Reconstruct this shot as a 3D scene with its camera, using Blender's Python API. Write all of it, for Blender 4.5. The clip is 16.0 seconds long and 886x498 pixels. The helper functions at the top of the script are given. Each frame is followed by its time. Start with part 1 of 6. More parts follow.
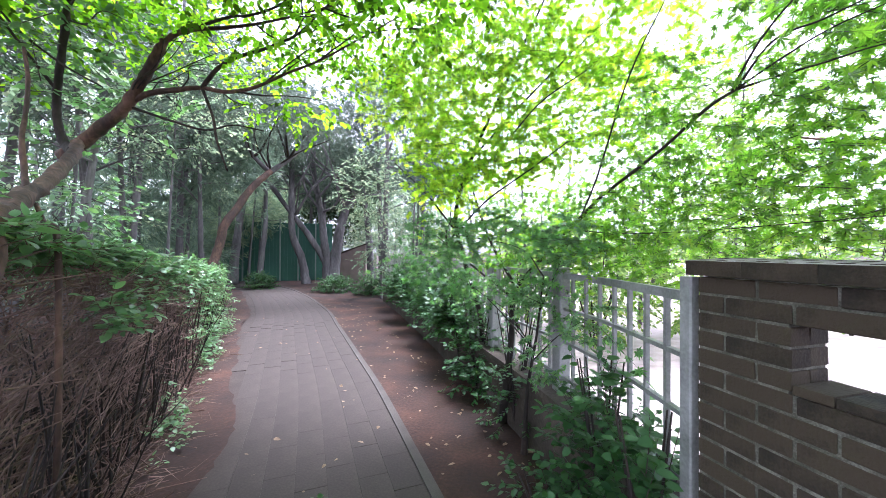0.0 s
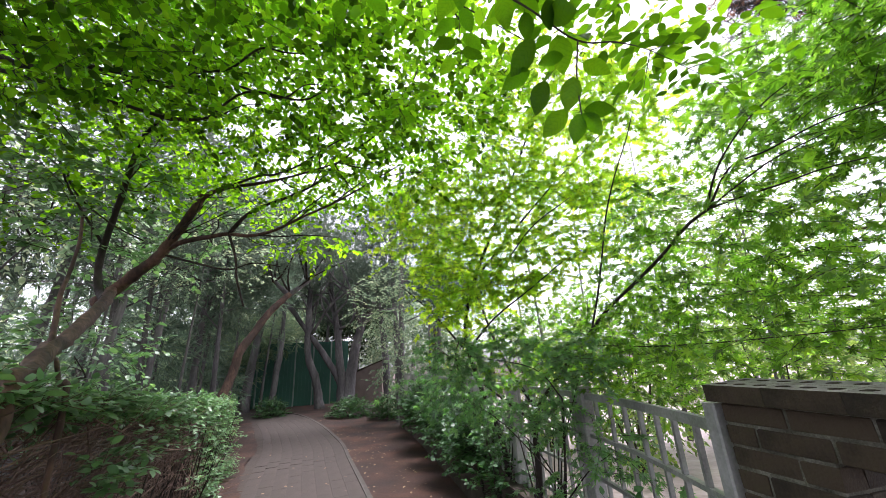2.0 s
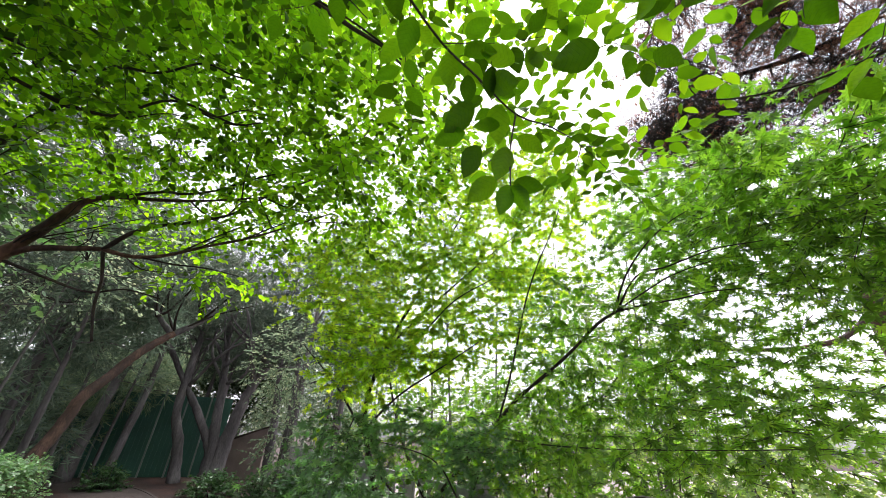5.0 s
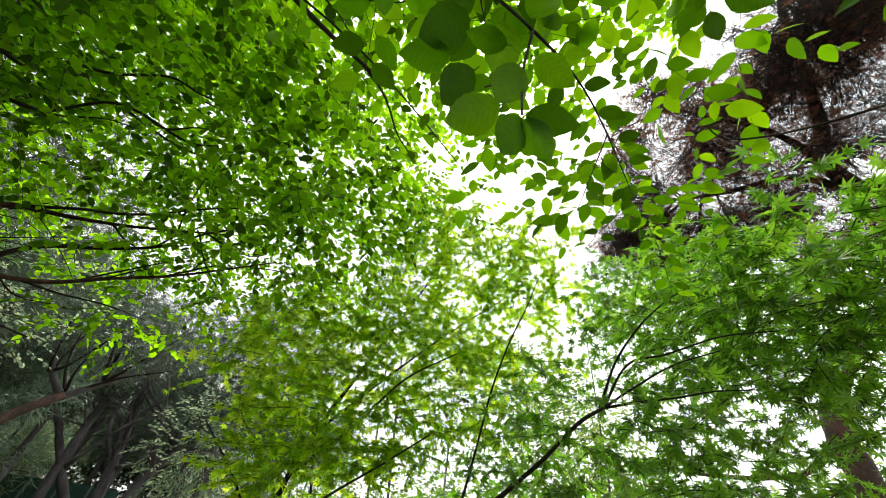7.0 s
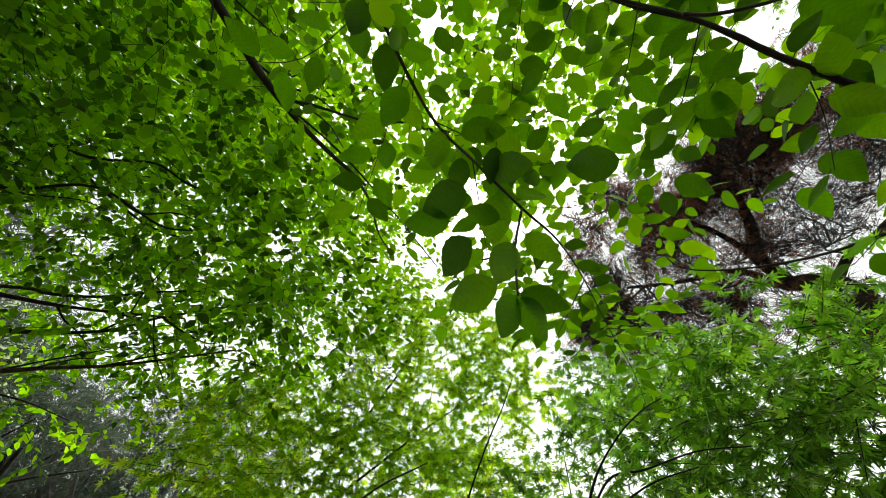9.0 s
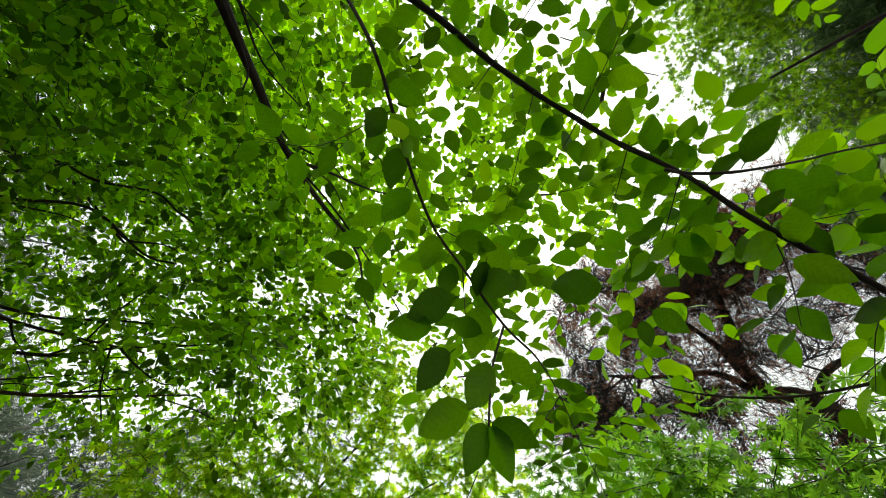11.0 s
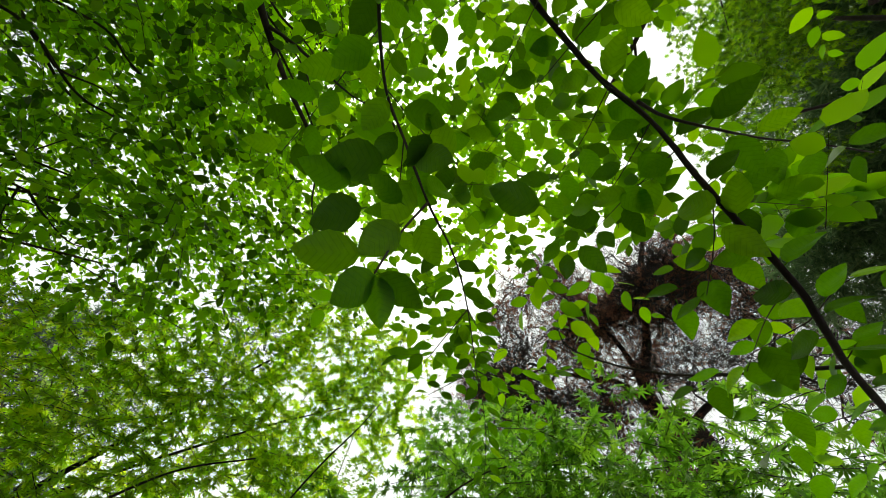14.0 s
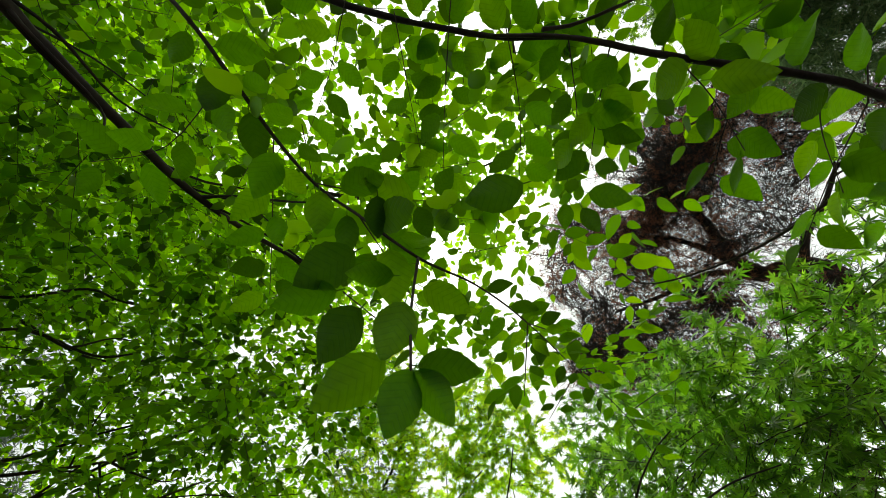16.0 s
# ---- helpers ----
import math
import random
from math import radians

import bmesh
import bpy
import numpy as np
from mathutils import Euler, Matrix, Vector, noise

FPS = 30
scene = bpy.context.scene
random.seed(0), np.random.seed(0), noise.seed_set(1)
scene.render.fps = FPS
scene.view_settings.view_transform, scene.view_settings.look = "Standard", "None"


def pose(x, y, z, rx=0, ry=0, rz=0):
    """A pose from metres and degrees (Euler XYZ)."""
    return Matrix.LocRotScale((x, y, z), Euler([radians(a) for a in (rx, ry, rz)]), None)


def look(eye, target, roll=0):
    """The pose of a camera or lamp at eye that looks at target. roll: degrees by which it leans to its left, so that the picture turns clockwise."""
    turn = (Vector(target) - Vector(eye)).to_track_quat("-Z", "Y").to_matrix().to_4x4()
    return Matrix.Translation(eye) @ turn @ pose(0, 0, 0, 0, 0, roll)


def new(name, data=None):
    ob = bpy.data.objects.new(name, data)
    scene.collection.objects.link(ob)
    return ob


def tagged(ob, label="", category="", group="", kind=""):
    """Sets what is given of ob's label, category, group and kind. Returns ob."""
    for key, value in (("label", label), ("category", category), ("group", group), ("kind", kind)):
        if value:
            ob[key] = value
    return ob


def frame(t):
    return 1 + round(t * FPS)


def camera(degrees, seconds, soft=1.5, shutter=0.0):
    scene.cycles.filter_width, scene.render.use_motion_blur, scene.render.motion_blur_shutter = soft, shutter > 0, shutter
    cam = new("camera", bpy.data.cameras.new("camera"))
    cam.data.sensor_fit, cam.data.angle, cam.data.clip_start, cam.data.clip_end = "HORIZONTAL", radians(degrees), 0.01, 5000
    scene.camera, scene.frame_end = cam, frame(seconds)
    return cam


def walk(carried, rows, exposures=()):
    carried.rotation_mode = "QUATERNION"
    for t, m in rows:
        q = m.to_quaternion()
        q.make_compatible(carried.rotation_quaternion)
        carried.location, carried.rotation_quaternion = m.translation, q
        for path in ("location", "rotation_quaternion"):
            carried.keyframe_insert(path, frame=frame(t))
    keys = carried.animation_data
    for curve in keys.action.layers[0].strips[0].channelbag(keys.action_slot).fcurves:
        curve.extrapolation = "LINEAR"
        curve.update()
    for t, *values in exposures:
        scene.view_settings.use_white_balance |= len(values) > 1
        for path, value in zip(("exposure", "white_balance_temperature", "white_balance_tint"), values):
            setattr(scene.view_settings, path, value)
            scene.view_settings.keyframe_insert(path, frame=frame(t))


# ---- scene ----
cam = camera(102.4, 16.0, 0.6)
PATH = [
    (0, look((0.160, 0.187, 1.575), (-0.191, 2.156, 1.587), 0.3)),
    (0.5, look((0.224, 0.145, 1.623), (-0.126, 2.095, 1.897), 0.7)),
    (1, look((0.278, 0.140, 1.644), (-0.103, 2.049, 2.103), -0.7)),
    (1.5, look((0.269, 0.139, 1.650), (-0.210, 2.006, 2.182), -2.3)),
    (2, look((0.250, 0.152, 1.671), (-0.157, 2.015, 2.275), -3.2)),
    (2.5, look((0.242, 0.171, 1.666), (-0.103, 2.053, 2.249), -1.3)),
    (3, look((0.241, 0.189, 1.663), (-0.121, 2.059, 2.272), -0.8)),
    (3.5, look((0.243, 0.197, 1.665), (-0.059, 2.057, 2.336), -0.3)),
    (4, look((0.245, 0.212, 1.665), (0.010, 2.079, 2.344), -0.4)),
    (4.5, look((0.249, 0.219, 1.666), (0.124, 2.057, 2.444), 0.4)),
    (4.7, look((0.281, 0.232, 1.680), (0.216, 2.037, 2.538), 1.3)),
    (6.8, look((0.290, 0.566, 1.752), (0.407, 2.144, 2.976), 4.8)),
    (7, look((0.316, 0.581, 1.754), (0.446, 2.061, 3.094), 6.3)),
    (7.5, look((0.283, 0.525, 1.790), (0.500, 1.789, 3.325), -0.5)),
    (8, look((0.268, 0.504, 1.807), (0.442, 1.663, 3.428), 3.0)),
    (8.5, look((0.265, 0.498, 1.814), (0.503, 1.645, 3.436), 2.8)),
    (9, look((0.264, 0.505, 1.803), (0.479, 1.644, 3.433), 3.9)),
    (9.5, look((0.242, 0.447, 1.826), (0.418, 1.330, 3.612), 5.7)),
    (9.7, look((0.241, 0.444, 1.826), (0.404, 1.318, 3.618), 8.0)),
    (11.8, look((0.270, 0.463, 1.827), (0.474, 1.304, 3.629), 12.9)),
    (12, look((0.282, 0.476, 1.823), (0.557, 1.311, 3.619), 10.7)),
    (12.5, look((0.280, 0.471, 1.830), (0.615, 1.179, 3.671), 18.9)),
    (13, look((0.284, 0.465, 1.820), (0.632, 1.132, 3.673), 26.2)),
    (13.5, look((0.316, 0.501, 1.811), (0.737, 1.308, 3.592), 21.0)),
    (14, look((0.353, 0.530, 1.809), (0.792, 1.430, 3.541), 14.5)),
    (14.5, look((0.361, 0.498, 1.822), (0.619, 1.149, 3.696), -3.5)),
    (15, look((0.377, 0.471, 1.839), (0.549, 1.051, 3.746), -7.9)),
    (15.5, look((0.386, 0.486, 1.860), (0.623, 1.197, 3.714), -13.5)),
    (16, look((0.373, 0.529, 1.864), (0.650, 1.359, 3.663), -14.7)),
]
walk(cam, PATH, [(0, 2.85, 5500, 22), (0.3, 2.58, 5550, 22), (1.0, 2.18, 5850, 21), (4.7, 1.65, 6300, 18), (7.0, 1.28, 6650, 6), (7.8, 0.92, 6750, 3), (12.0, 0.9, 6780, 0), (14.5, 0.72, 6800, -2), (16, 0.74, 6800, -2)])
SKY, SUN = 0.15, 1.5


# ---- light ----
world = bpy.data.worlds.new("overcast_sky")
scene.world = world
world.use_nodes = True
wn, wl = world.node_tree.nodes, world.node_tree.links
sky = wn.new("ShaderNodeTexSky")
sky.sky_type = 'NISHITA'
sky.sun_disc = False
sky.sun_elevation, sky.sun_rotation = radians(76), radians(25)
sky.air_density, sky.dust_density, sky.ozone_density = 1.0, 3.0, 1.0
soft = wn.new("ShaderNodeHueSaturation")
soft.inputs["Saturation"].default_value = 0.12
wl.new(sky.outputs[0], soft.inputs["Color"])
wl.new(soft.outputs[0], wn["Background"].inputs["Color"])
wn["Background"].inputs["Strength"].default_value = SKY
sun_data = bpy.data.lights.new("sun", 'SUN')
sun_data.energy, sun_data.angle, sun_data.color = SUN, radians(25), (1.0, 0.96, 0.9)
sun = new("sun", sun_data)
sun.rotation_euler = (radians(14), 0, radians(180 - 25))

# ---- materials ----


def nodes_of(name):
    m = bpy.data.materials.new(name)
    m.use_nodes = True
    return m, m.node_tree.nodes, m.node_tree.links


def ramp(n, stops):
    r = n.new("ShaderNodeValToRGB")
    e = r.color_ramp.elements
    while len(e) < len(stops):
        e.new(0.5)
    for el, (p, c) in zip(e, stops):
        el.position, el.color = p, (*c, 1)
    return r


def surface(name, colours, scale=8.0, rough=0.8, bump=0.3, fine=60.0, stretch=(1, 1, 1), metal=0.0, per_object=0.0):
    """A rough surface: colour by coarse and fine noise, relief by the fine noise."""
    m, n, l = nodes_of(name)
    tc, mp = n.new("ShaderNodeTexCoord"), n.new("ShaderNodeMapping")
    mp.inputs["Scale"].default_value = stretch
    l.new(tc.outputs["Object"], mp.inputs["Vector"])
    a, b = n.new("ShaderNodeTexNoise"), n.new("ShaderNodeTexNoise")
    a.inputs["Scale"].default_value, a.inputs["Detail"].default_value = scale, 6
    b.inputs["Scale"].default_value, b.inputs["Detail"].default_value = fine, 4
    for q in (a, b):
        l.new(mp.outputs[0], q.inputs["Vector"])
    mx = n.new("ShaderNodeMath")
    mx.operation = 'MULTIPLY_ADD'
    l.new(b.outputs["Fac"], mx.inputs[0])
    mx.inputs[1].default_value = 0.45
    ma = n.new("ShaderNodeMath")
    ma.operation = 'MULTIPLY_ADD'
    l.new(a.outputs["Fac"], ma.inputs[0])
    ma.inputs[1].default_value, ma.inputs[2].default_value = 0.9, -0.17
    l.new(ma.outputs[0], mx.inputs[2])
    out = mx.outputs[0]
    if per_object:
        oi, md = n.new("ShaderNodeObjectInfo"), n.new("ShaderNodeMath")
        md.operation = 'MULTIPLY_ADD'
        l.new(oi.outputs["Random"], md.inputs[0])
        md.inputs[1].default_value = per_object
        l.new(out, md.inputs[2])
        out = md.outputs[0]
    k = len(colours) - 1
    r = ramp(n, [(0.25 + 0.5 * i / k, c) for i, c in enumerate(colours)])
    l.new(out, r.inputs["Fac"])
    p = n["Principled BSDF"]
    l.new(r.outputs[0], p.inputs["Base Color"])
    p.inputs["Roughness"].default_value, p.inputs["Metallic"].default_value = rough, metal
    bp = n.new("ShaderNodeBump")
    bp.inputs["Strength"].default_value, bp.inputs["Distance"].default_value = bump, 0.01
    l.new(mx.outputs[0], bp.inputs["Height"])
    l.new(bp.outputs[0], p.inputs["Normal"])
    return m


def leafy(name, dark, light, through_colour, share=0.5, rough=0.42, single=False, low=0.4, shine=0.35):
    """A thin leaf: light and dark leaves by chance, the wide spread standing in for overlap shade; glossy skin, light
    let through.
    """
    m, n, l = nodes_of(name)
    if single:
        src = n.new("ShaderNodeObjectInfo").outputs["Random"]
    else:
        src = n.new("ShaderNodeNewGeometry").outputs["Random Per Island"]
    r = ramp(n, [(0.0, dark), (1.0, light)])
    l.new(src, r.inputs["Fac"])
    r2 = ramp(n, [(0.0, tuple(c * low for c in through_colour)), (0.55, through_colour), (1.0, (min(1.0, through_colour[0] * 1.7), min(1.0, through_colour[1] * 1.3), through_colour[2] * 1.3))])
    mul = n.new("ShaderNodeMath")
    mul.operation = 'FRACT'
    m7 = n.new("ShaderNodeMath")
    m7.operation = 'MULTIPLY'
    m7.inputs[1].default_value = 7.31
    l.new(src, m7.inputs[0])
    l.new(m7.outputs[0], mul.inputs[0])
    l.new(mul.outputs[0], r2.inputs["Fac"])
    p = n["Principled BSDF"]
    p.inputs["Roughness"].default_value = rough
    p.inputs["Specular IOR Level"].default_value = shine
    tr, mix = n.new("ShaderNodeBsdfTranslucent"), n.new("ShaderNodeMixShader")
    mix.inputs[0].default_value = share
    col, tcol = r.outputs[0], r2.outputs[0]
    if single:
        tc, sep = n.new("ShaderNodeTexCoord"), n.new("ShaderNodeSeparateXYZ")
        l.new(tc.outputs["Object"], sep.inputs[0])
        ab = n.new("ShaderNodeMath")
        ab.operation = 'ABSOLUTE'
        l.new(sep.outputs["X"], ab.inputs[0])
        v = n.new("ShaderNodeMath")
        v.operation = 'MULTIPLY_ADD'
        l.new(ab.outputs[0], v.inputs[0])
        v.inputs[1].default_value = -0.75
        l.new(sep.outputs["Y"], v.inputs[2])
        cmb = n.new("ShaderNodeCombineXYZ")
        l.new(v.outputs[0], cmb.inputs["Y"])
        wv = n.new("ShaderNodeTexWave")
        wv.bands_direction = 'Y'
        wv.inputs["Scale"].default_value, wv.inputs["Distortion"].default_value = 2.6, 0.0
        l.new(cmb.outputs[0], wv.inputs["Vector"])
        sharp = ramp(n, [(0.0, (0, 0, 0)), (0.82, (0, 0, 0)), (1.0, (1, 1, 1))])
        l.new(wv.outputs["Fac"], sharp.inputs["Fac"])
        no = n.new("ShaderNodeTexNoise")
        no.inputs["Scale"].default_value = 9.0
        l.new(tc.outputs["Object"], no.inputs["Vector"])
        dk = n.new("ShaderNodeMixRGB")
        dk.blend_type = 'MULTIPLY'
        dk.inputs["Color2"].default_value = (0.84, 0.88, 0.8, 1)
        l.new(sharp.outputs[0], dk.inputs["Fac"])
        l.new(tcol, dk.inputs["Color1"])
        dk2 = n.new("ShaderNodeMixRGB")
        dk2.blend_type = 'MULTIPLY'
        dk2.inputs["Color2"].default_value = (0.6, 0.68, 0.5, 1)
        l.new(no.outputs["Fac"], dk2.inputs["Fac"])
        l.new(dk.outputs[0], dk2.inputs["Color1"])
        tcol = dk2.outputs[0]
        bp = n.new("ShaderNodeBump")
        bp.inputs["Strength"].default_value, bp.inputs["Distance"].default_value, bp.invert = 0.25, 0.012, True
        l.new(sharp.outputs[0], bp.inputs["Height"])
        l.new(bp.outputs[0], p.inputs["Normal"])
    l.new(col, p.inputs["Base Color"])
    l.new(tcol, tr.inputs["Color"])
    l.new(p.outputs[0], mix.inputs[1])
    l.new(tr.outputs[0], mix.inputs[2])
    l.new(mix.outputs[0], n["Material Output"].inputs["Surface"])
    return m


# Copies of one leaf, light and shade by height put into the colours.
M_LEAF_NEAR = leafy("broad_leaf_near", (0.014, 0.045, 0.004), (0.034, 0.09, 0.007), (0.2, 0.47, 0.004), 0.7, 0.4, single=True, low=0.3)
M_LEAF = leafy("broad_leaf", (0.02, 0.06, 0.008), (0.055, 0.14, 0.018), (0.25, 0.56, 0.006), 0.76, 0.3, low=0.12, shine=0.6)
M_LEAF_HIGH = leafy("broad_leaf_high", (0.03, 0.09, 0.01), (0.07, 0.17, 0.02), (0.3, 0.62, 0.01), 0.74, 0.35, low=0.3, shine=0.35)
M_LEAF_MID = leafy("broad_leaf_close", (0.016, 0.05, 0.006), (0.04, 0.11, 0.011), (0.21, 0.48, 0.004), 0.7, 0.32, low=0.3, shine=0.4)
M_MAPLE = leafy("maple_leaf", (0.04, 0.1, 0.022), (0.11, 0.2, 0.05), (0.22, 0.52, 0.022), 0.68, 0.28, low=0.25, shine=0.6)
# Yellow-green maple leaf brightened to stand in for sky shining through thin sprays.
M_MAPLE_BRIGHT = leafy("maple_leaf_bright", (0.08, 0.18, 0.03), (0.18, 0.33, 0.07), (0.52, 0.85, 0.025), 0.8, 0.36, low=0.5, shine=0.45)
M_MAPLE_HIGH = leafy("maple_leaf_high", (0.03, 0.09, 0.012), (0.07, 0.16, 0.02), (0.24, 0.5, 0.012), 0.62, 0.45, low=0.25, shine=0.3)
# Copy of the maple leaf with shade and bluish sky sheen in its colour.
M_MAPLE_SHADED = leafy("maple_leaf_shaded", (0.035, 0.095, 0.04), (0.12, 0.24, 0.1), (0.17, 0.44, 0.08), 0.55, 0.33, low=0.35, shine=1.0)
# Shrub leaf paled as if skylit; the copy below it carries the bank's shade.
M_SHRUB = leafy("shrub_leaf", (0.05, 0.115, 0.05), (0.15, 0.27, 0.125), (0.16, 0.36, 0.09), 0.4, 0.34, shine=0.6)
M_SHRUB_SHADED = leafy("shrub_leaf_shaded", (0.018, 0.058, 0.02), (0.06, 0.145, 0.052), (0.08, 0.22, 0.04), 0.36, 0.36)
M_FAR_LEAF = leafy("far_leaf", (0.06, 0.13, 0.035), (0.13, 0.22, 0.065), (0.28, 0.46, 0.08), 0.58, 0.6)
# Haze between the far trees is put into this pale needle colour.
M_NEEDLE_HAZE = leafy("conifer_needle_hazed", (0.11, 0.155, 0.12), (0.22, 0.295, 0.23), (0.18, 0.28, 0.17), 0.42, 0.7, shine=0.15)
# Copy of the needle, darkened for crowns that stand dark against the sky.
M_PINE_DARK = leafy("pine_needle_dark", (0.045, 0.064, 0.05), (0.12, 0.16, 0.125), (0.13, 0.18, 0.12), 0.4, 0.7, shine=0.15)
M_SPRUCE = leafy("spruce_needle", (0.05, 0.095, 0.05), (0.12, 0.19, 0.1), (0.2, 0.36, 0.12), 0.45, 0.8, shine=0.08)
M_DEAD = leafy("dead_needle", (0.05, 0.026, 0.022), (0.24, 0.12, 0.08), (0.34, 0.16, 0.09), 0.42, 0.8, shine=0.1)
# Near-black bark: the limbs' silhouette against the sky is in the colour.
M_BARK = surface("bark", [(0.007, 0.005, 0.004), (0.018, 0.012, 0.009), (0.05, 0.034, 0.026)], 6, 0.85, 0.9, 45, (1, 1, 0.35))
M_BARK_RED = surface("bark_reddish", [(0.014, 0.008, 0.006), (0.05, 0.026, 0.017), (0.14, 0.075, 0.05)], 5, 0.8, 0.9, 40, (1, 1, 0.4))
# Grey bark lightened further, the wood's haze being part of the colour.
M_BARK_GREY = surface("bark_grey", [(0.036, 0.0335, 0.035), (0.098, 0.09, 0.092), (0.195, 0.18, 0.182)], 3, 0.9, 1.0, 26, (1, 1, 0.3))
M_TWIG = surface("twig_bark", [(0.018, 0.013, 0.01), (0.05, 0.034, 0.024)], 20, 0.8, 0.3, 90)
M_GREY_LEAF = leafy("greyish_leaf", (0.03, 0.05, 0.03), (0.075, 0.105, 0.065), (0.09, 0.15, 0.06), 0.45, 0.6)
# Paled leaf colour that imitates haze in the wood.
M_WOODS_HAZE = leafy("wood_leaf_hazed", (0.10, 0.16, 0.105), (0.18, 0.27, 0.18), (0.4, 0.55, 0.32), 0.55, 0.6, shine=0.2)
M_DRY_TWIG = surface("dry_twig", [(0.035, 0.021, 0.016), (0.105, 0.062, 0.047), (0.26, 0.17, 0.135)], 3, 0.9, 0.3, 60)
# Soil, paver, kerb and joint colours are darkened to carry the tree shade.
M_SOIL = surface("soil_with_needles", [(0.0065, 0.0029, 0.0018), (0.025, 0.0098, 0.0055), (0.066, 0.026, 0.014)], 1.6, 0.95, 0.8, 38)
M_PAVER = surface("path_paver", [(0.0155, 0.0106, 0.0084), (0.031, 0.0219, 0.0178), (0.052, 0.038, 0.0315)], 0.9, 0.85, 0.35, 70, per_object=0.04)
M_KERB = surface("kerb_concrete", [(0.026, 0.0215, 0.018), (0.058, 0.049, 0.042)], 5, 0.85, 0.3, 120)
M_BRICK = surface("dark_brick", [(0.0075, 0.0056, 0.003), (0.019, 0.0132, 0.0072), (0.042, 0.0295, 0.0165)], 11, 0.9, 0.8, 120, per_object=0.42)
M_CAP = surface("cap_brick_face", [(0.042, 0.04, 0.034), (0.12, 0.116, 0.104)], 16, 0.85, 0.5, 150, per_object=0.12)
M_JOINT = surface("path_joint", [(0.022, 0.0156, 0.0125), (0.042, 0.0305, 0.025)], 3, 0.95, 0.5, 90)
M_MORTAR = surface("mortar", [(0.014, 0.013, 0.009), (0.08, 0.078, 0.06), (0.2, 0.195, 0.16)], 13, 0.95, 0.6, 180)
# Light grey paint darkened, the fence's backlit tone put into the colour.
M_PAINT = surface("fence_paint", [(0.11, 0.115, 0.105), (0.2, 0.205, 0.195), (0.3, 0.3, 0.295)], 5, 0.6, 0.2, 70)
M_STONE = surface("low_wall_concrete", [(0.016, 0.012, 0.009), (0.045, 0.034, 0.025), (0.1, 0.08, 0.062)], 3, 0.95, 0.8, 40)
M_PLAZA = surface("plaza_paving", [(0.2, 0.155, 0.15), (0.31, 0.25, 0.245), (0.41, 0.34, 0.33)], 1.3, 0.8, 0.2, 12, (1, 3, 1))
M_HOARD = surface("green_hoarding", [(0.02, 0.078, 0.056), (0.042, 0.14, 0.1)], 0.8, 0.6, 0.1, 20)
M_POLE = surface("pole_paint", [(0.12, 0.17, 0.15), (0.24, 0.29, 0.26)], 2, 0.6, 0.1, 20)
M_SHED = surface("weathered_render", [(0.17, 0.13, 0.115), (0.27, 0.215, 0.195)], 2, 0.9, 0.3, 30)
M_PETAL = surface("pale_petal", [(0.7, 0.7, 0.66), (0.82, 0.82, 0.8)], 20, 0.6, 0.1, 90)
M_LITTER = surface("fallen_leaf", [(0.09, 0.055, 0.03), (0.24, 0.17, 0.1)], 20, 0.8, 0.2, 90)

# ---- building helpers ----
ORIGIN = {}
UP = np.array([0.0, 0.0, 1.0])


def thing(name, at, label, category, group="", kind=""):
    ob = new(name)
    ob.empty_display_size = 0.2
    ob.location = at
    ORIGIN[ob] = np.array(at, float)
    return tagged(ob, label, category, group, kind)


def mesh_of(name, v, f):
    me = bpy.data.meshes.new(name)
    v = np.asarray(v, np.float32)
    if isinstance(f, np.ndarray):
        k, m = f.shape[1], len(f)
        me.vertices.add(len(v))
        me.vertices.foreach_set("co", v.ravel())
        me.loops.add(k * m)
        me.loops.foreach_set("vertex_index", f.astype(np.int32).ravel())
        me.polygons.add(m)
        me.polygons.foreach_set("loop_start", np.arange(0, k * m, k, dtype=np.int32))
        me.polygons.foreach_set("loop_total", np.full(m, k, np.int32))
        me.update(calc_edges=True)
    else:
        me.from_pydata([tuple(map(float, q)) for q in v], [], f)
    return me


def piece(name, v, f, material, parent=None, label="", kind="", smooth=False):
    """One mesh object in world coordinates, hung under a thing or a part."""
    org = ORIGIN.get(parent, np.zeros(3))
    me = mesh_of(name, np.asarray(v, float) - org, f)
    me.materials.append(material)
    if smooth:
        me.polygons.foreach_set("use_smooth", np.ones(len(me.polygons), bool))
    ob = new(name, me)
    ob.parent = parent
    ORIGIN[ob] = org
    return tagged(ob, label, "", "", kind)


def unit(a):
    a = np.asarray(a, float)
    return a / np.maximum(np.linalg.norm(a, axis=-1, keepdims=True), 1e-9)


def bulk(tv, tf, pos, way, nor, size, width=None):
    """Many copies of a small shape as one set of vertices and triangles; y of the shape along way, z along nor."""
    y = unit(way)
    x = unit(np.cross(y, nor))
    z = np.cross(x, y)
    size = np.asarray(size, float)[:, None, None]
    wide = size if width is None else np.asarray(width, float)[:, None, None]
    v = tv[None, :, 0:1] * x[:, None] * wide + tv[None, :, 1:2] * y[:, None] * size + tv[None, :, 2:3] * z[:, None] * wide + pos[:, None]
    f = tf[None] + (np.arange(len(pos)) * len(tv))[:, None, None]
    return v.reshape(-1, 3), f.reshape(-1, tf.shape[1])


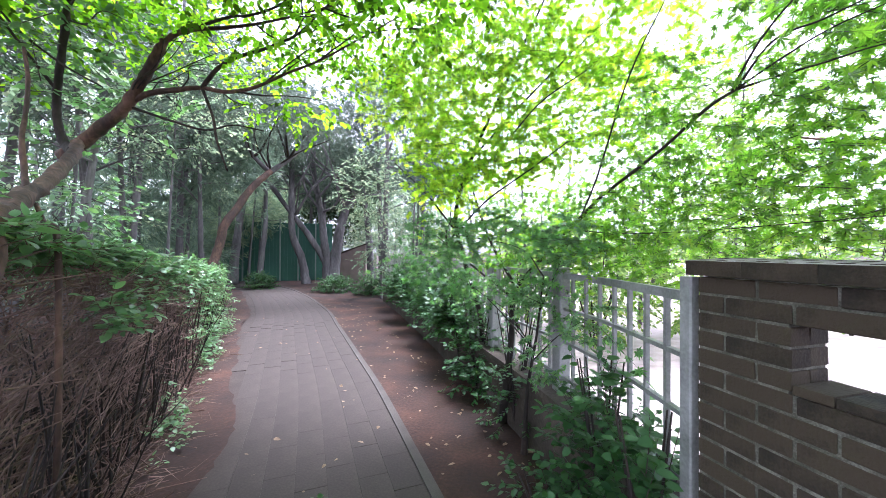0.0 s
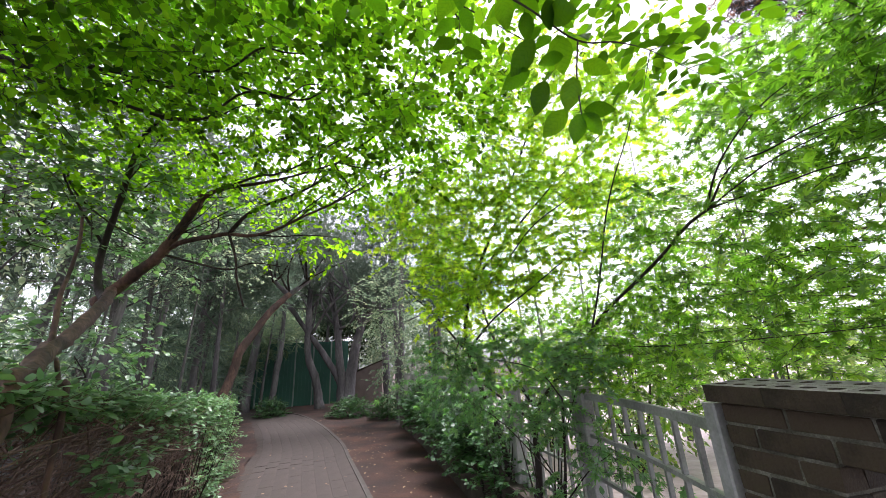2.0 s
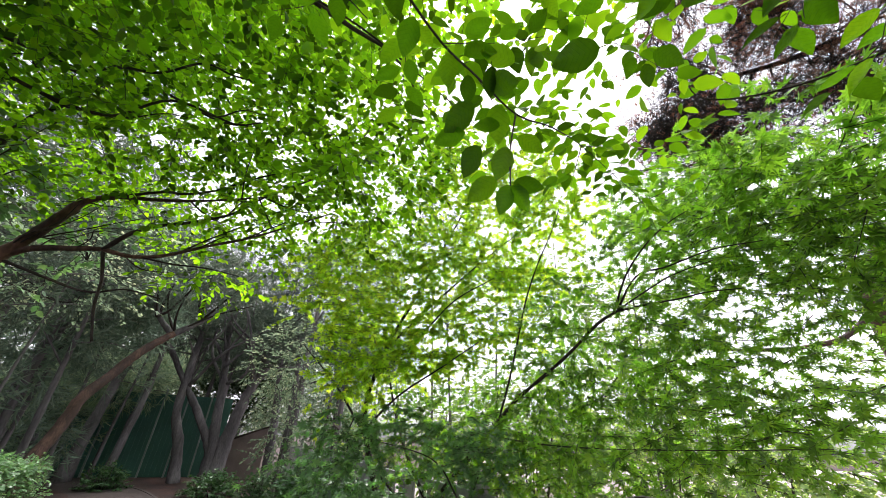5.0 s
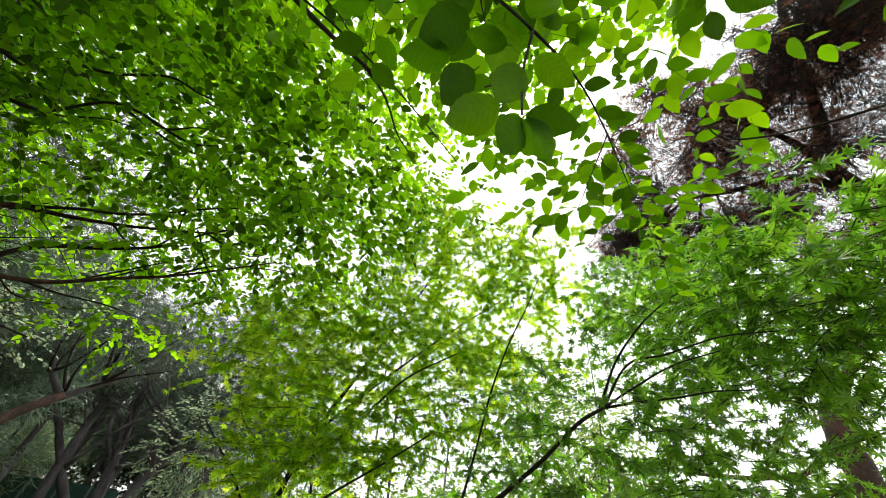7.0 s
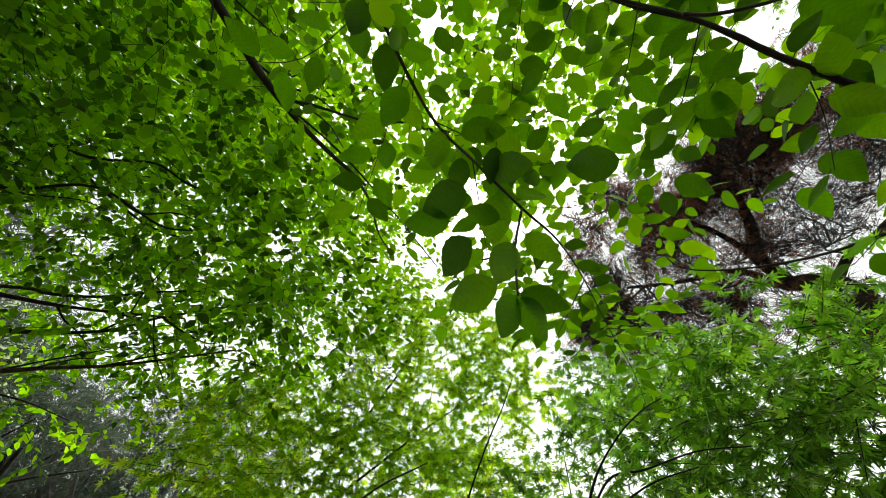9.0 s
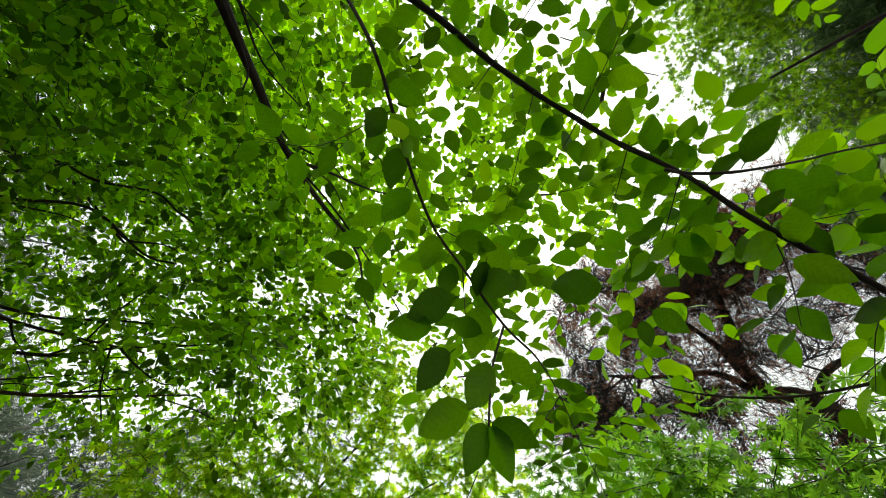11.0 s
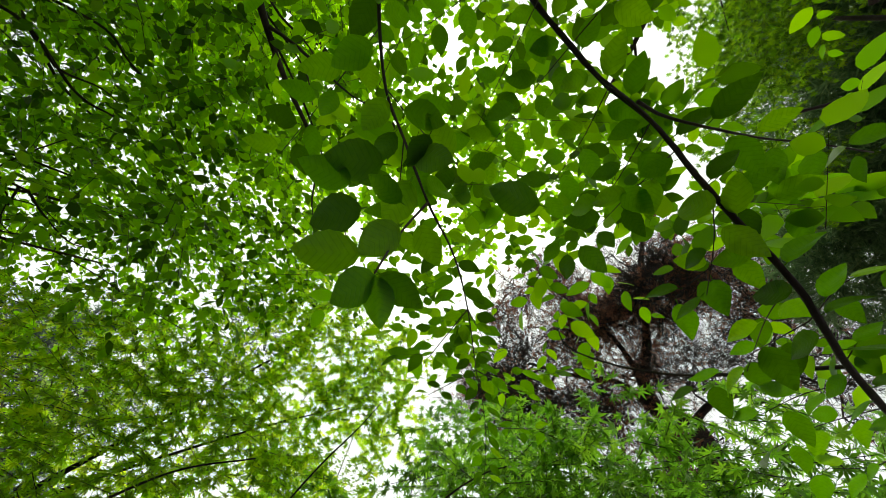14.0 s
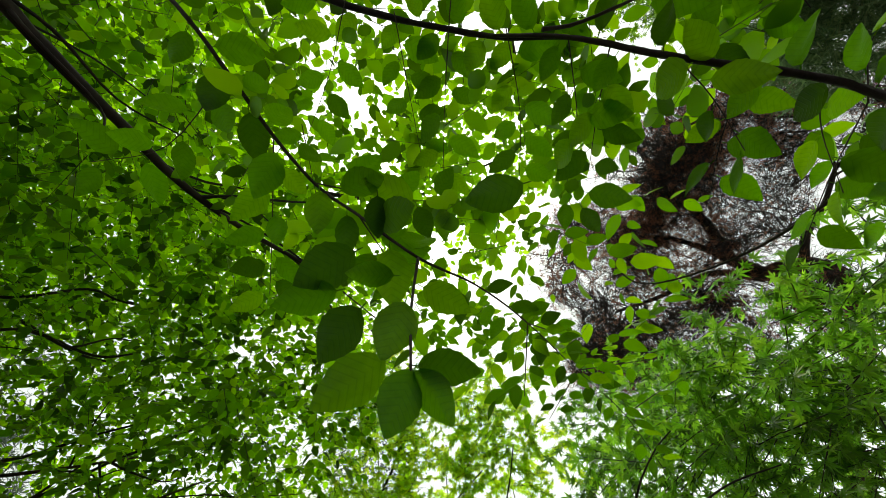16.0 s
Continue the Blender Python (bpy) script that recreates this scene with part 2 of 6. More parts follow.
def curve(points, n=6):
    """A smooth line through control points."""
    p = np.asarray(points, float)
    p = np.vstack([2 * p[0] - p[1], p, 2 * p[-1] - p[-2]])
    out = []
    for a, b, c, d in zip(p, p[1:], p[2:], p[3:]):
        for s in np.arange(n) / n:
            out.append(0.5 * (2 * b + (c - a) * s + (2 * a - 5 * b + 4 * c - d) * s * s + (3 * b - a - 3 * c + d) * s ** 3))
    out.append(p[-2])
    return np.array(out)


def tube(points, r0, r1, sides=8, rough=0.08, n=6, rng=None, flare=0.0):
    """A tapered limb along a curve, a little uneven, closed at both ends."""
    c = curve(points, n)
    t = unit(np.gradient(c, axis=0))
    ref = np.array([0.31, 0.17, 0.93]) if abs(t[0] @ UP) < 0.9 else np.array([1.0, 0.2, 0.1])
    x = unit(np.cross(t, ref))
    y = np.cross(t, x)
    s = np.linspace(0, 1, len(c))
    r = r0 + (r1 - r0) * s ** 0.8 + flare * np.exp(-s * len(c) / 2.5)
    rng = rng or np.random.default_rng(len(c))
    k = r[:, None] * (1 + rough * rng.standard_normal((len(c), sides)))
    a = np.arange(sides) * 2 * math.pi / sides
    v = c[:, None] + k[..., None] * (np.cos(a)[None, :, None] * x[:, None] + np.sin(a)[None, :, None] * y[:, None])
    f = []
    for i in range(len(c) - 1):
        for j in range(sides):
            q = (j + 1) % sides
            f.append((i * sides + j, i * sides + q, (i + 1) * sides + q, (i + 1) * sides + j))
    f += [tuple(range(sides))[::-1], tuple((len(c) - 1) * sides + j for j in range(sides))]
    return v.reshape(-1, 3), f


def limb(name, parent, points, r0, r1, material, sides=8, rough=0.07, n=6, label="", flare=0.0):
    v, f = tube(points, r0, r1, sides, rough, n, None, flare)
    return piece(name, v, f, material, parent, label, smooth=True)


def box(cx, cy, cz, sx, sy, sz, turn=0.0, bevel=0.0):
    """Corners and faces of a block, turned about z, with its upright edges cut if bevel."""
    hx, hy = sx / 2, sy / 2
    if bevel:
        b = bevel
        ring = [(-hx + b, -hy), (hx - b, -hy), (hx, -hy + b), (hx, hy - b), (hx - b, hy), (-hx + b, hy), (-hx, hy - b), (-hx, -hy + b)]
    else:
        ring = [(-hx, -hy), (hx, -hy), (hx, hy), (-hx, hy)]
    c, s = math.cos(turn), math.sin(turn)
    k = len(ring)
    v = [(cx + x * c - y * s, cy + x * s + y * c, cz + z) for z in (-sz / 2, sz / 2) for x, y in ring]
    f = [tuple(range(k))[::-1], tuple(range(k, 2 * k))] + [(i, (i + 1) % k, k + (i + 1) % k, k + i) for i in range(k)]
    return v, f


def merge(parts):
    v, f = [], []
    for pv, pf in parts:
        o = len(v)
        v += [tuple(q) for q in pv]
        f += [tuple(i + o for i in q) for q in pf]
    return v, f


def ovate(stations, fold=0.12, droop=0.18, ratio=0.62):
    """A pointed oval leaf of length 1, folded a little along its middle and drooping to the tip."""
    v, f = [], []
    for s in stations:
        w = ratio / 2 * (math.sin(math.pi * min(1.0, s ** 0.86)) ** 0.8 if 0 < s < 1 else 0.0) * (1.06 - 0.25 * s)
        zc = -droop * s * s
        v += [(-w, s, zc + fold * w), (0, s, zc), (w, s, zc + fold * w)]
    for i in range(len(stations) - 1):
        a, b = 3 * i, 3 * i + 3
        f += [(a, a + 1, b + 1), (a, b + 1, b), (a + 1, a + 2, b + 2), (a + 1, b + 2, b + 1)]
    return np.array(v, float), np.array(f)


def star(lobes=7, notch=0.36, droop=0.16):
    """A palmate leaf of length 1 with pointed lobes."""
    ang = [-2.25, -1.42, -0.72, 0.0, 0.72, 1.42, 2.25] if lobes == 7 else [-1.6, -0.8, 0.0, 0.8, 1.6]
    rad = [0.42, 0.76, 0.95, 1.0, 0.95, 0.76, 0.42] if lobes == 7 else [0.6, 0.9, 1.0, 0.9, 0.6]
    v, f = [(0, 0, 0)], []
    for i, (a, r) in enumerate(zip(ang, rad)):
        half = 0.33
        for b, q in ((a - half, notch * (0.75 + 0.3 * r)), (a, r), (a + half, notch * (0.75 + 0.3 * r))):
            v.append((0.72 * q * math.sin(b), 0.72 * q * math.cos(b) + 0.05, -droop * q * q))
        k = 1 + 3 * i
        f += [(0, k, k + 1), (0, k + 1, k + 2)]
    return np.array(v, float), np.array(f)


LEAF_FAR = ovate((0, 0.3, 0.68, 1), ratio=0.68)
LEAF_MID = ovate((0, 0.16, 0.4, 0.65, 0.85, 1))
STAR = star()
STICK = (np.array([(0.5, 0, 0), (-0.25, 0, 0.43), (-0.25, 0, -0.43), (0.12, 1, 0), (-0.06, 1, 0.1), (-0.06, 1, -0.1)], float),
         np.array([(0, 1, 4), (0, 4, 3), (1, 2, 5), (1, 5, 4), (2, 0, 3), (2, 3, 5)]))


def tuft(n, rng, spread=0.9, thin=0.035):
    """A tuft of needles."""
    v, f = [], []
    for i in range(n):
        d = unit(np.array([rng.normal(0, spread), 1.0, rng.normal(0, spread)]))
        o = np.array([rng.normal(0, 0.15), rng.uniform(0, 0.35), rng.normal(0, 0.15)])
        s = unit(np.cross(d, rng.standard_normal(3))) * thin
        k = len(v)
        ln = rng.uniform(0.5, 0.9)
        v += [o - s, o + s, o + d * ln]
        f.append((k, k + 1, k + 2))
    return np.array(v), np.array(f)


def in_blobs(rng, blobs, n):
    """Points in a set of ellipsoids (x, y, z, rx, ry, rz, weight), denser towards their outside."""
    b = np.asarray(blobs, float)
    w = b[:, 6] * b[:, 3] * b[:, 4] * b[:, 5]
    pick = rng.choice(len(b), n, p=w / w.sum())
    d = unit(rng.standard_normal((n, 3)))
    return b[pick, :3] + d * (rng.random(n) ** 0.42)[:, None] * b[pick, 3:6], d


def sprays(rng, base, way, length, per, size, flat=0.5, droop=0.35, pairs=False, open_angle=0.9, wild=0.0):
    """Leaves set along short twigs. Gives leaf places, ways, normals, sizes."""
    t = len(base)
    way = unit(way)
    side = unit(np.cross(way, UP + 0.25 * rng.standard_normal((t, 3))))
    i = np.arange(per)
    s = (i // 2 * 2 + 1 if pairs else i + 0.7) / per
    sign = np.where(i % 2 == 0, 1.0, -1.0)
    sag = -0.25 * droop * (s ** 2)
    pos = base[:, None] + way[:, None] * (length[:, None] * s[None])[..., None] + UP * (length[:, None] * sag[None])[..., None]
    out = side[:, None] * sign[None, :, None] * open_angle + way[:, None] * (0.55 + 0.6 * s[None, :, None]) + 0.35 * rng.standard_normal((t, per, 3))
    out[..., 2] = out[..., 2] * flat - droop
    nor = UP + ((1 - flat) * 0.9 + wild) * rng.standard_normal((t, per, 3)) + 0.25 * out
    sz = size * rng.uniform(0.55, 1.15, (t, per))
    return pos.reshape(-1, 3), unit(out).reshape(-1, 3), unit(nor).reshape(-1, 3), sz.ravel()


def foliage(parent, rng, base, way, length, per, size, leaf, material, label="", twig=M_TWIG, thick=0.004, clear=(), name="foliage", **k):
    """The leaves of a crown, joined, and the twigs that carry them."""
    p, d, n, s = sprays(rng, base, way, length, per, size, **k)
    keep = np.ones(len(p), bool)
    for (x, y, z, r) in clear:
        keep &= np.linalg.norm(p - np.array((x, y, z)), axis=1) > r
    v, f = bulk(leaf[0], leaf[1], p[keep], d[keep], n[keep], s[keep])
    piece(name, v, f, material, parent, label, "stuff")
    ok = np.ones(len(base), bool)
    for (x, y, z, r) in clear:
        ok &= np.linalg.norm(base + way * length[:, None] * 0.5 - np.array((x, y, z)), axis=1) > r
    v, f = bulk(STICK[0], STICK[1], base[ok], (unit(way) - UP * 0.06)[ok], np.broadcast_to(UP, base.shape)[ok] + 0.01, length[ok], np.full(ok.sum(), thick * 2))
    piece("twig_mass", v, f, twig, parent, "", "stuff")


CLEARING = [(0.3, 0.4, 1.75, 0.85), (0.3, 0.75, 1.9, 0.7)]

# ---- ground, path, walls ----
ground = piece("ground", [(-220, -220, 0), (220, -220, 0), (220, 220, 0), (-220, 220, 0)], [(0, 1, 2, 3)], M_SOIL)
tagged(ground, "reddish-brown soil strewn with dry pine needles", "ground", kind="structure")

EDGE = curve([(1.6, -0.75, 0), (0.63, 0.95, 0), (-0.25, 2.44, 0), (-1.19, 4.0, 0), (-1.98, 5.2, 0), (-3.28, 7.15, 0), (-4.4, 8.8, 0), (-6.75, 11.6, 0), (-9.2, 13.9, 0), (-13, 16.2, 0)], 14)[:, :2]
_seg = np.r_[0, np.cumsum(np.linalg.norm(np.diff(EDGE, axis=0), axis=1))]


def on_path(s, w):
    """The plan point s metres along the path's edge and w metres to its left."""
    p = np.array([np.interp(s, _seg, EDGE[:, 0]), np.interp(s, _seg, EDGE[:, 1])])
    q = np.array([np.interp(s + 0.3, _seg, EDGE[:, 0]), np.interp(s + 0.3, _seg, EDGE[:, 1])])
    r = np.array([np.interp(s - 0.3, _seg, EDGE[:, 0]), np.interp(s - 0.3, _seg, EDGE[:, 1])])
    d = (q - r) / np.linalg.norm(q - r)
    return p + w * np.array([-d[1], d[0]]), math.atan2(d[1], d[0])


def strip(line, z0, z1):
    """A kerb or wall along two plan lines, with top, sides and ends."""
    a, b = line
    k = len(a)
    v = [(*p, z) for z in (z0, z1) for side in (a, b) for p in side]
    f = []
    for i in range(k - 1):
        f += [(2 * k + i, 2 * k + i + 1, 3 * k + i + 1, 3 * k + i), (i, i + 1, 2 * k + i + 1, 2 * k + i), (k + i + 1, k + i, 3 * k + i, 3 * k + i + 1)]
    f += [(0, 2 * k, 3 * k, k), (k - 1, 2 * k - 1, 4 * k - 1, 3 * k - 1)]
    return v, f




def wide(s):
    """The width of the paving s metres along, a little wider further on."""
    return 1.53 + 0.34 * min(max((s - 5.2) / 4.0, 0.0), 1.0)


WIDE = 1.62
steps = np.arange(0, _seg[-1], 0.4)
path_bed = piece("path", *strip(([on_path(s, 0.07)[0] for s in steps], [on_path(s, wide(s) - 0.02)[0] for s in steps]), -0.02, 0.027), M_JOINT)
tagged(path_bed, "dark grey-brown garden path of worn, dusty paving slabs", "path", kind="structure")
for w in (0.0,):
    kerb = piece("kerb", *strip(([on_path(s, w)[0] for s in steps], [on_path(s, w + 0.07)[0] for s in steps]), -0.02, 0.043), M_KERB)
    tagged(kerb, "pale concrete edging strip along the garden path", "kerb", kind="structure")

back = unit(EDGE[0] - EDGE[3])
left = on_path(0.0, 1.0)[0] - on_path(0.0, 0.0)[0]
for w0, w1, top, mat, nm, lab in ((0.07, WIDE - 0.02, 0.033, M_PAVER, "path", "dark grey-brown garden path of worn, dusty paving slabs"), (0.0, 0.07, 0.043, M_KERB, "kerb", "pale concrete edging strip along the garden path")):
    rear = piece(nm, *strip(([EDGE[0] + left * w0 + back * q for q in (7.0, 3.5, 0.003)], [EDGE[0] + left * w1 + back * q for q in (7.0, 3.5, 0.003)]), -0.02, top), mat)
    tagged(rear, lab, nm, kind="structure")

spill_rng = np.random.default_rng(3)
fine_steps = np.arange(0, _seg[-1] - 0.3, 0.08)
wob = np.convolve(spill_rng.normal(0, 0.2, len(fine_steps)), np.ones(13) / 13, "same") + 0.05 * np.sin(fine_steps * 2.1) + spill_rng.normal(0, 0.008, len(fine_steps))
spill_v = [(*on_path(s, wide(s) - 0.06 + 0.6 * k)[0], 0.0395) for s, k in zip(fine_steps, wob)] + [(*on_path(s, wide(s) + 0.09)[0], 0.036) for s in fine_steps] + [(*on_path(s, wide(s) + 0.5)[0], 0.004) for s in fine_steps]
kk = len(fine_steps)
spill = piece("soil_verge", spill_v, [(a * kk + i, a * kk + i + 1, a * kk + kk + i + 1, a * kk + kk + i) for a in (0, 1) for i in range(kk - 1)], M_SOIL)
tagged(spill, "loose reddish soil and needles spilling over the path's edge", "soil", kind="structure")

# the low wall that carries the fence
LINE = curve([(0.872, 1.765, 0), (0.64, 2.75, 0), (-0.2, 4.55, 0), (-2.2, 8.5, 0), (-3.6, 11.0, 0)], 8)[:, :2]
_run = np.r_[0, np.cumsum(np.linalg.norm(np.diff(LINE, axis=0), axis=1))]


def on_line(s, w=0.0):
    p = np.array([np.interp(s, _run, LINE[:, 0]), np.interp(s, _run, LINE[:, 1])])
    q = np.array([np.interp(s + 0.2, _run, LINE[:, 0]), np.interp(s + 0.2, _run, LINE[:, 1])])
    r = np.array([np.interp(s - 0.2, _run, LINE[:, 0]), np.interp(s - 0.2, _run, LINE[:, 1])])
    d = (q - r) / np.linalg.norm(q - r)
    return p + w * np.array([-d[1], d[0]]), math.atan2(d[1], d[0])


runs = np.arange(0.0, _run[-1], 0.35)
low_wall = piece("wall_low", *strip(([on_line(s, -0.1)[0] for s in runs], [on_line(s, 0.12)[0] for s in runs]), -0.05, 0.5), M_STONE)
tagged(low_wall, "low dark weathered concrete wall under the fence", "wall", kind="structure")
coping = piece("coping", *strip(([on_line(s, -0.13)[0] for s in runs], [on_line(s, 0.15)[0] for s in runs]), 0.503, 0.55), M_STONE)
tagged(coping, "thin dark concrete coping on the low wall", "coping", kind="structure")

plaza_line = [tuple(on_line(s, -0.14)[0]) for s in np.arange(0, _run[-1], 1.0)]
pv = [(1.0, 1.6, 0.012), (1.98, -0.5, 0.012), (40, -30, 0.012), (70, 40, 0.012), (10, 60, 0.012)] + [(x, y, 0.012) for x, y in plaza_line[::-1]]
plaza = piece("pavement_plaza", pv, [tuple(range(len(pv)))], M_PLAZA)
tagged(plaza, "bright pinkish paved square beyond the fence", "pavement", kind="structure")

# ---- fence ----
fence = thing("fence", (*on_line(0)[0], 0.55), "flaking light grey steel bar fence on the low wall", "fence")
FTOP = 1.40
for z, h in ((FTOP, 0.04), (1.16, 0.02), (0.92, 0.02), (0.66, 0.025)):
    piece("rail", *strip(([on_line(s, -0.014)[0] for s in runs], [on_line(s, 0.014)[0] for s in runs]), z - h / 2, z + h / 2), M_PAINT, fence)
bar_v, bar_f = box(0, 0, 0, 0.02, 0.02, FTOP - 0.55 - 0.02)
bar_mesh = mesh_of("bar", np.array(bar_v), bar_f)
bar_mesh.materials.append(M_PAINT)
post_v, post_f = box(0, 0, 0, 0.11, 0.09, FTOP - 0.55 + 0.06, 0, 0.008)
post_mesh = mesh_of("post", np.array(post_v), post_f)
post_mesh.materials.append(M_PAINT)
s = 0.12
count = 0
while s < min(_run[-1] - 0.3, 14):
    p, a = on_line(s)
    post = count % 8 == 7
    ob = new("post" if post else "bar", post_mesh if post else bar_mesh)
    ob.parent = fence
    zc = 0.55 + (FTOP - 0.55 + 0.06) / 2 if post else 0.55 + (FTOP - 0.57) / 2
    ob.matrix_basis = pose(p[0] - fence.location[0], p[1] - fence.location[1], zc - 0.55, 0, 0, math.degrees(a))
    s += 0.158
    count += 1
v, f = box(0.868, 1.735, 0.74, 0.05, 0.05, 1.48, math.atan2(-0.9, 0.43), 0.006)
piece("end_post", v, f, M_PAINT, fence, "thicker light grey end post against the brick wall")

# ---- brick wall with an opening and a cap of perforated bricks ----
WO = np.array([0.87, 1.68])
WU = unit(np.array([0.43, -0.9]))
WN = np.array([-WU[1], WU[0]])
WTURN = math.atan2(WU[1], WU[0])
THICK, ROW, BL = 0.17, 0.0665, 0.2
TOP = 1.489
brick_wall = thing("brick_wall", (*WO, 0), "dark brown brick wall with pale mortar and a small square opening", "wall", kind="structure")


def wall_box(u0, u1, z0, z1, d0, d1, bevel=0.0):
    c = WO + WU * (u0 + u1) / 2 + WN * (d0 + d1) / 2
    return box(c[0], c[1], (z0 + z1) / 2, u1 - u0, d1 - d0, z1 - z0, WTURN, bevel)


LEN = 2.6
HU0, HU1, HZ0, HZ1 = 0.297, 0.489, TOP - 5 * ROW, TOP - 2 * ROW
core = merge([wall_box(0.006, HU0 - 0.012, 0, TOP - 0.004, 0.0045, THICK - 0.0045), wall_box(HU1 + 0.012, LEN, 0, TOP - 0.004, 0.0045, THICK - 0.0045),
              wall_box(HU0 - 0.012, HU1 + 0.012, 0, HZ0 - 0.006, 0.0045, THICK - 0.0045), wall_box(HU0 - 0.012, HU1 + 0.012, HZ1 + 0.006, TOP - 0.004, 0.0045, THICK - 0.0045)])
piece("mortar", *core, M_MORTAR, brick_wall, "pale grey recessed mortar")


def brick_mesh(name, ln, dp, h, material, seed, b=0.003):
    r = random.Random(seed)
    v = []
    for z, q in ((-h / 2, b), (-h / 2 + b, 0), (h / 2 - b, 0), (h / 2, b)):
        for x, y in ((-1, -1), (1, -1), (1, 1), (-1, 1)):
            v.append((x * (ln / 2 - q) + r.uniform(-0.5, 0.5) * b, y * (dp / 2 - q) + r.uniform(-0.35, 0.35) * b, z + r.uniform(-0.35, 0.35) * b))
    f = [(3, 2, 1, 0), (12, 13, 14, 15)] + [(4 * k + i, 4 * k + (i + 1) % 4, 4 * k + 4 + (i + 1) % 4, 4 * k + 4 + i) for k in range(3) for i in range(4)]
    me = mesh_of(name, np.array(v), f)
    me.materials.append(material)
    return me


def holed_mesh(ln, dp, h, holes=3):
    """A perforated brick: three holes run through it."""
    v, f = [], []
    cell = ln / holes
    for i in range(holes):
        cx = -ln / 2 + cell * (i + 0.5)
        k = len(v)
        for z in (h / 2, -h / 2):
            for j in range(8):
                a = j * math.pi / 4
                px, py = math.cos(a), math.sin(a)
                m = max(abs(px), abs(py))
                v.append((cx + px / m * cell / 2, py / m * dp / 2, z))
            for j in range(8):
                a = j * math.pi / 4
                v.append((cx + math.cos(a) * cell * 0.3, math.sin(a) * dp * 0.2, z))
        for j in range(8):
            q = (j + 1) % 8
            f += [(k + j, k + q, k + 8 + q, k + 8 + j), (k + 16 + q, k + 16 + j, k + 24 + j, k + 24 + q), (k + 8 + j, k + 8 + q, k + 24 + q, k + 24 + j), (k + q, k + j, k + 16 + j, k + 16 + q)]
    me = mesh_of("cap_brick", np.array(v), f)
    me.materials.append(M_CAP)
    me.materials.append(M_BRICK)
    for p in me.polygons:
        p.material_index = 0 if p.normal.z > 0.5 else 1
    return me


full = [brick_mesh("brick", BL - 0.011, 0.08, ROW - 0.01, M_BRICK, k) for k in range(3)]
half = brick_mesh("half_brick", BL / 2 - 0.011, 0.08, ROW - 0.01, M_BRICK, 9)
brick_rng = random.Random(5)


def lay(mesh, name, u, z, d, tilt=0.0):
    c = WO + WU * u + WN * d
    ob = new(name, mesh)
    ob.parent = brick_wall
    ob.matrix_basis = pose(c[0] - WO[0], c[1] - WO[1], z, tilt, 0, math.degrees(WTURN) + brick_rng.uniform(-0.4, 0.4))


for row in range(14):
    z = TOP - ROW * (row + 0.5)
    inside = HZ0 < z < HZ1
    shift = 0.0 if row % 2 == 0 else 0.1
    starts = ([(0.0, 0.1)] if shift else []) + [(shift + BL * k, BL) for k in range(7)]
    for u0, ln in starts:
        if inside and u0 + ln > HU0 + 0.02 and u0 < HU1 - 0.02:
            for a, b in ((u0, HU0), (HU1, u0 + ln)):
                if b - a > 0.06:
                    lay(half, "half_brick", (a + b) / 2, z, 0.04 + brick_rng.uniform(-0.002, 0.002))
            continue
        lay(half if ln < 0.15 else brick_rng.choice(full), "half_brick" if ln < 0.15 else "brick", u0 + ln / 2, z, 0.04 + brick_rng.uniform(-0.002, 0.002))
# bricks that line the opening and the far face
for row in range(2, 5):
    z = TOP - ROW * (row + 0.5)
    for u in (HU0 - 0.05, HU1 + 0.05):
        lay(half, "half_brick", u, z, 0.1265)
sill_mesh = brick_mesh("sill_brick", 0.092, THICK - 0.006, 0.03, M_BRICK, 12)
for k in range(2):
    lay(sill_mesh, "sill_brick", HU0 + 0.047 + 0.098 * k, HZ0 + 0.012, THICK / 2 - 0.004)
cap_mesh = holed_mesh(0.1955, 0.1, 0.054)
for k in range(8):
    for d, lift in ((0.019, 0.031), (0.121, 0.0365)):
        lay(cap_mesh, "cap_brick", -0.022 + 0.098 + 0.197 * k, TOP + lift, d, 3.0)
piece("wall_rest", *merge([wall_box(1.402, LEN, 0, TOP - 0.001, 0.002, THICK - 0.002), wall_box(-0.03 + 1.6, LEN, TOP + 0.004, TOP + 0.056, -0.03, 0.17)]), M_BRICK, brick_wall)

# ---- far end of the path ----
hoarding = thing("hoarding", (-11.8, 17.2, 0), "dark green sheet-metal hoarding at the end of the path", "fence")
h0, h1 = np.array([-13.6, 15.6]), np.array([-9.0, 17.9])
hn = 6
for k in range(hn):
    a, b = h0 + (h1 - h0) * k / hn, h0 + (h1 - h0) * (k + 0.985) / hn
    c, d = (a + b) / 2, b - a
    sheet = piece("panel", *box(c[0], c[1], 1.5, np.linalg.norm(d), 0.05, 2.98, math.atan2(d[1], d[0])), M_HOARD, hoarding)
    for q in (0.2, 0.4, 0.6, 0.8):
        e = a + (b - a) * q + np.array((d[1], -d[0])) / np.linalg.norm(d) * 0.037
        piece("rib", *box(e[0], e[1], 1.5, 0.06, 0.024, 2.96, math.atan2(d[1], d[0])), M_HOARD, sheet)
    piece("post", *box(a[0] + 0.06, a[1] - 0.09, 1.6, 0.06, 0.06, 3.2, math.atan2(d[1], d[0])), M_POLE, hoarding, "pale upright steel pole")
shed = thing("utility_hut", (-7.75, 18.1, 0), "small weathered brownish-grey rendered hut with a sloping roof", "hut")
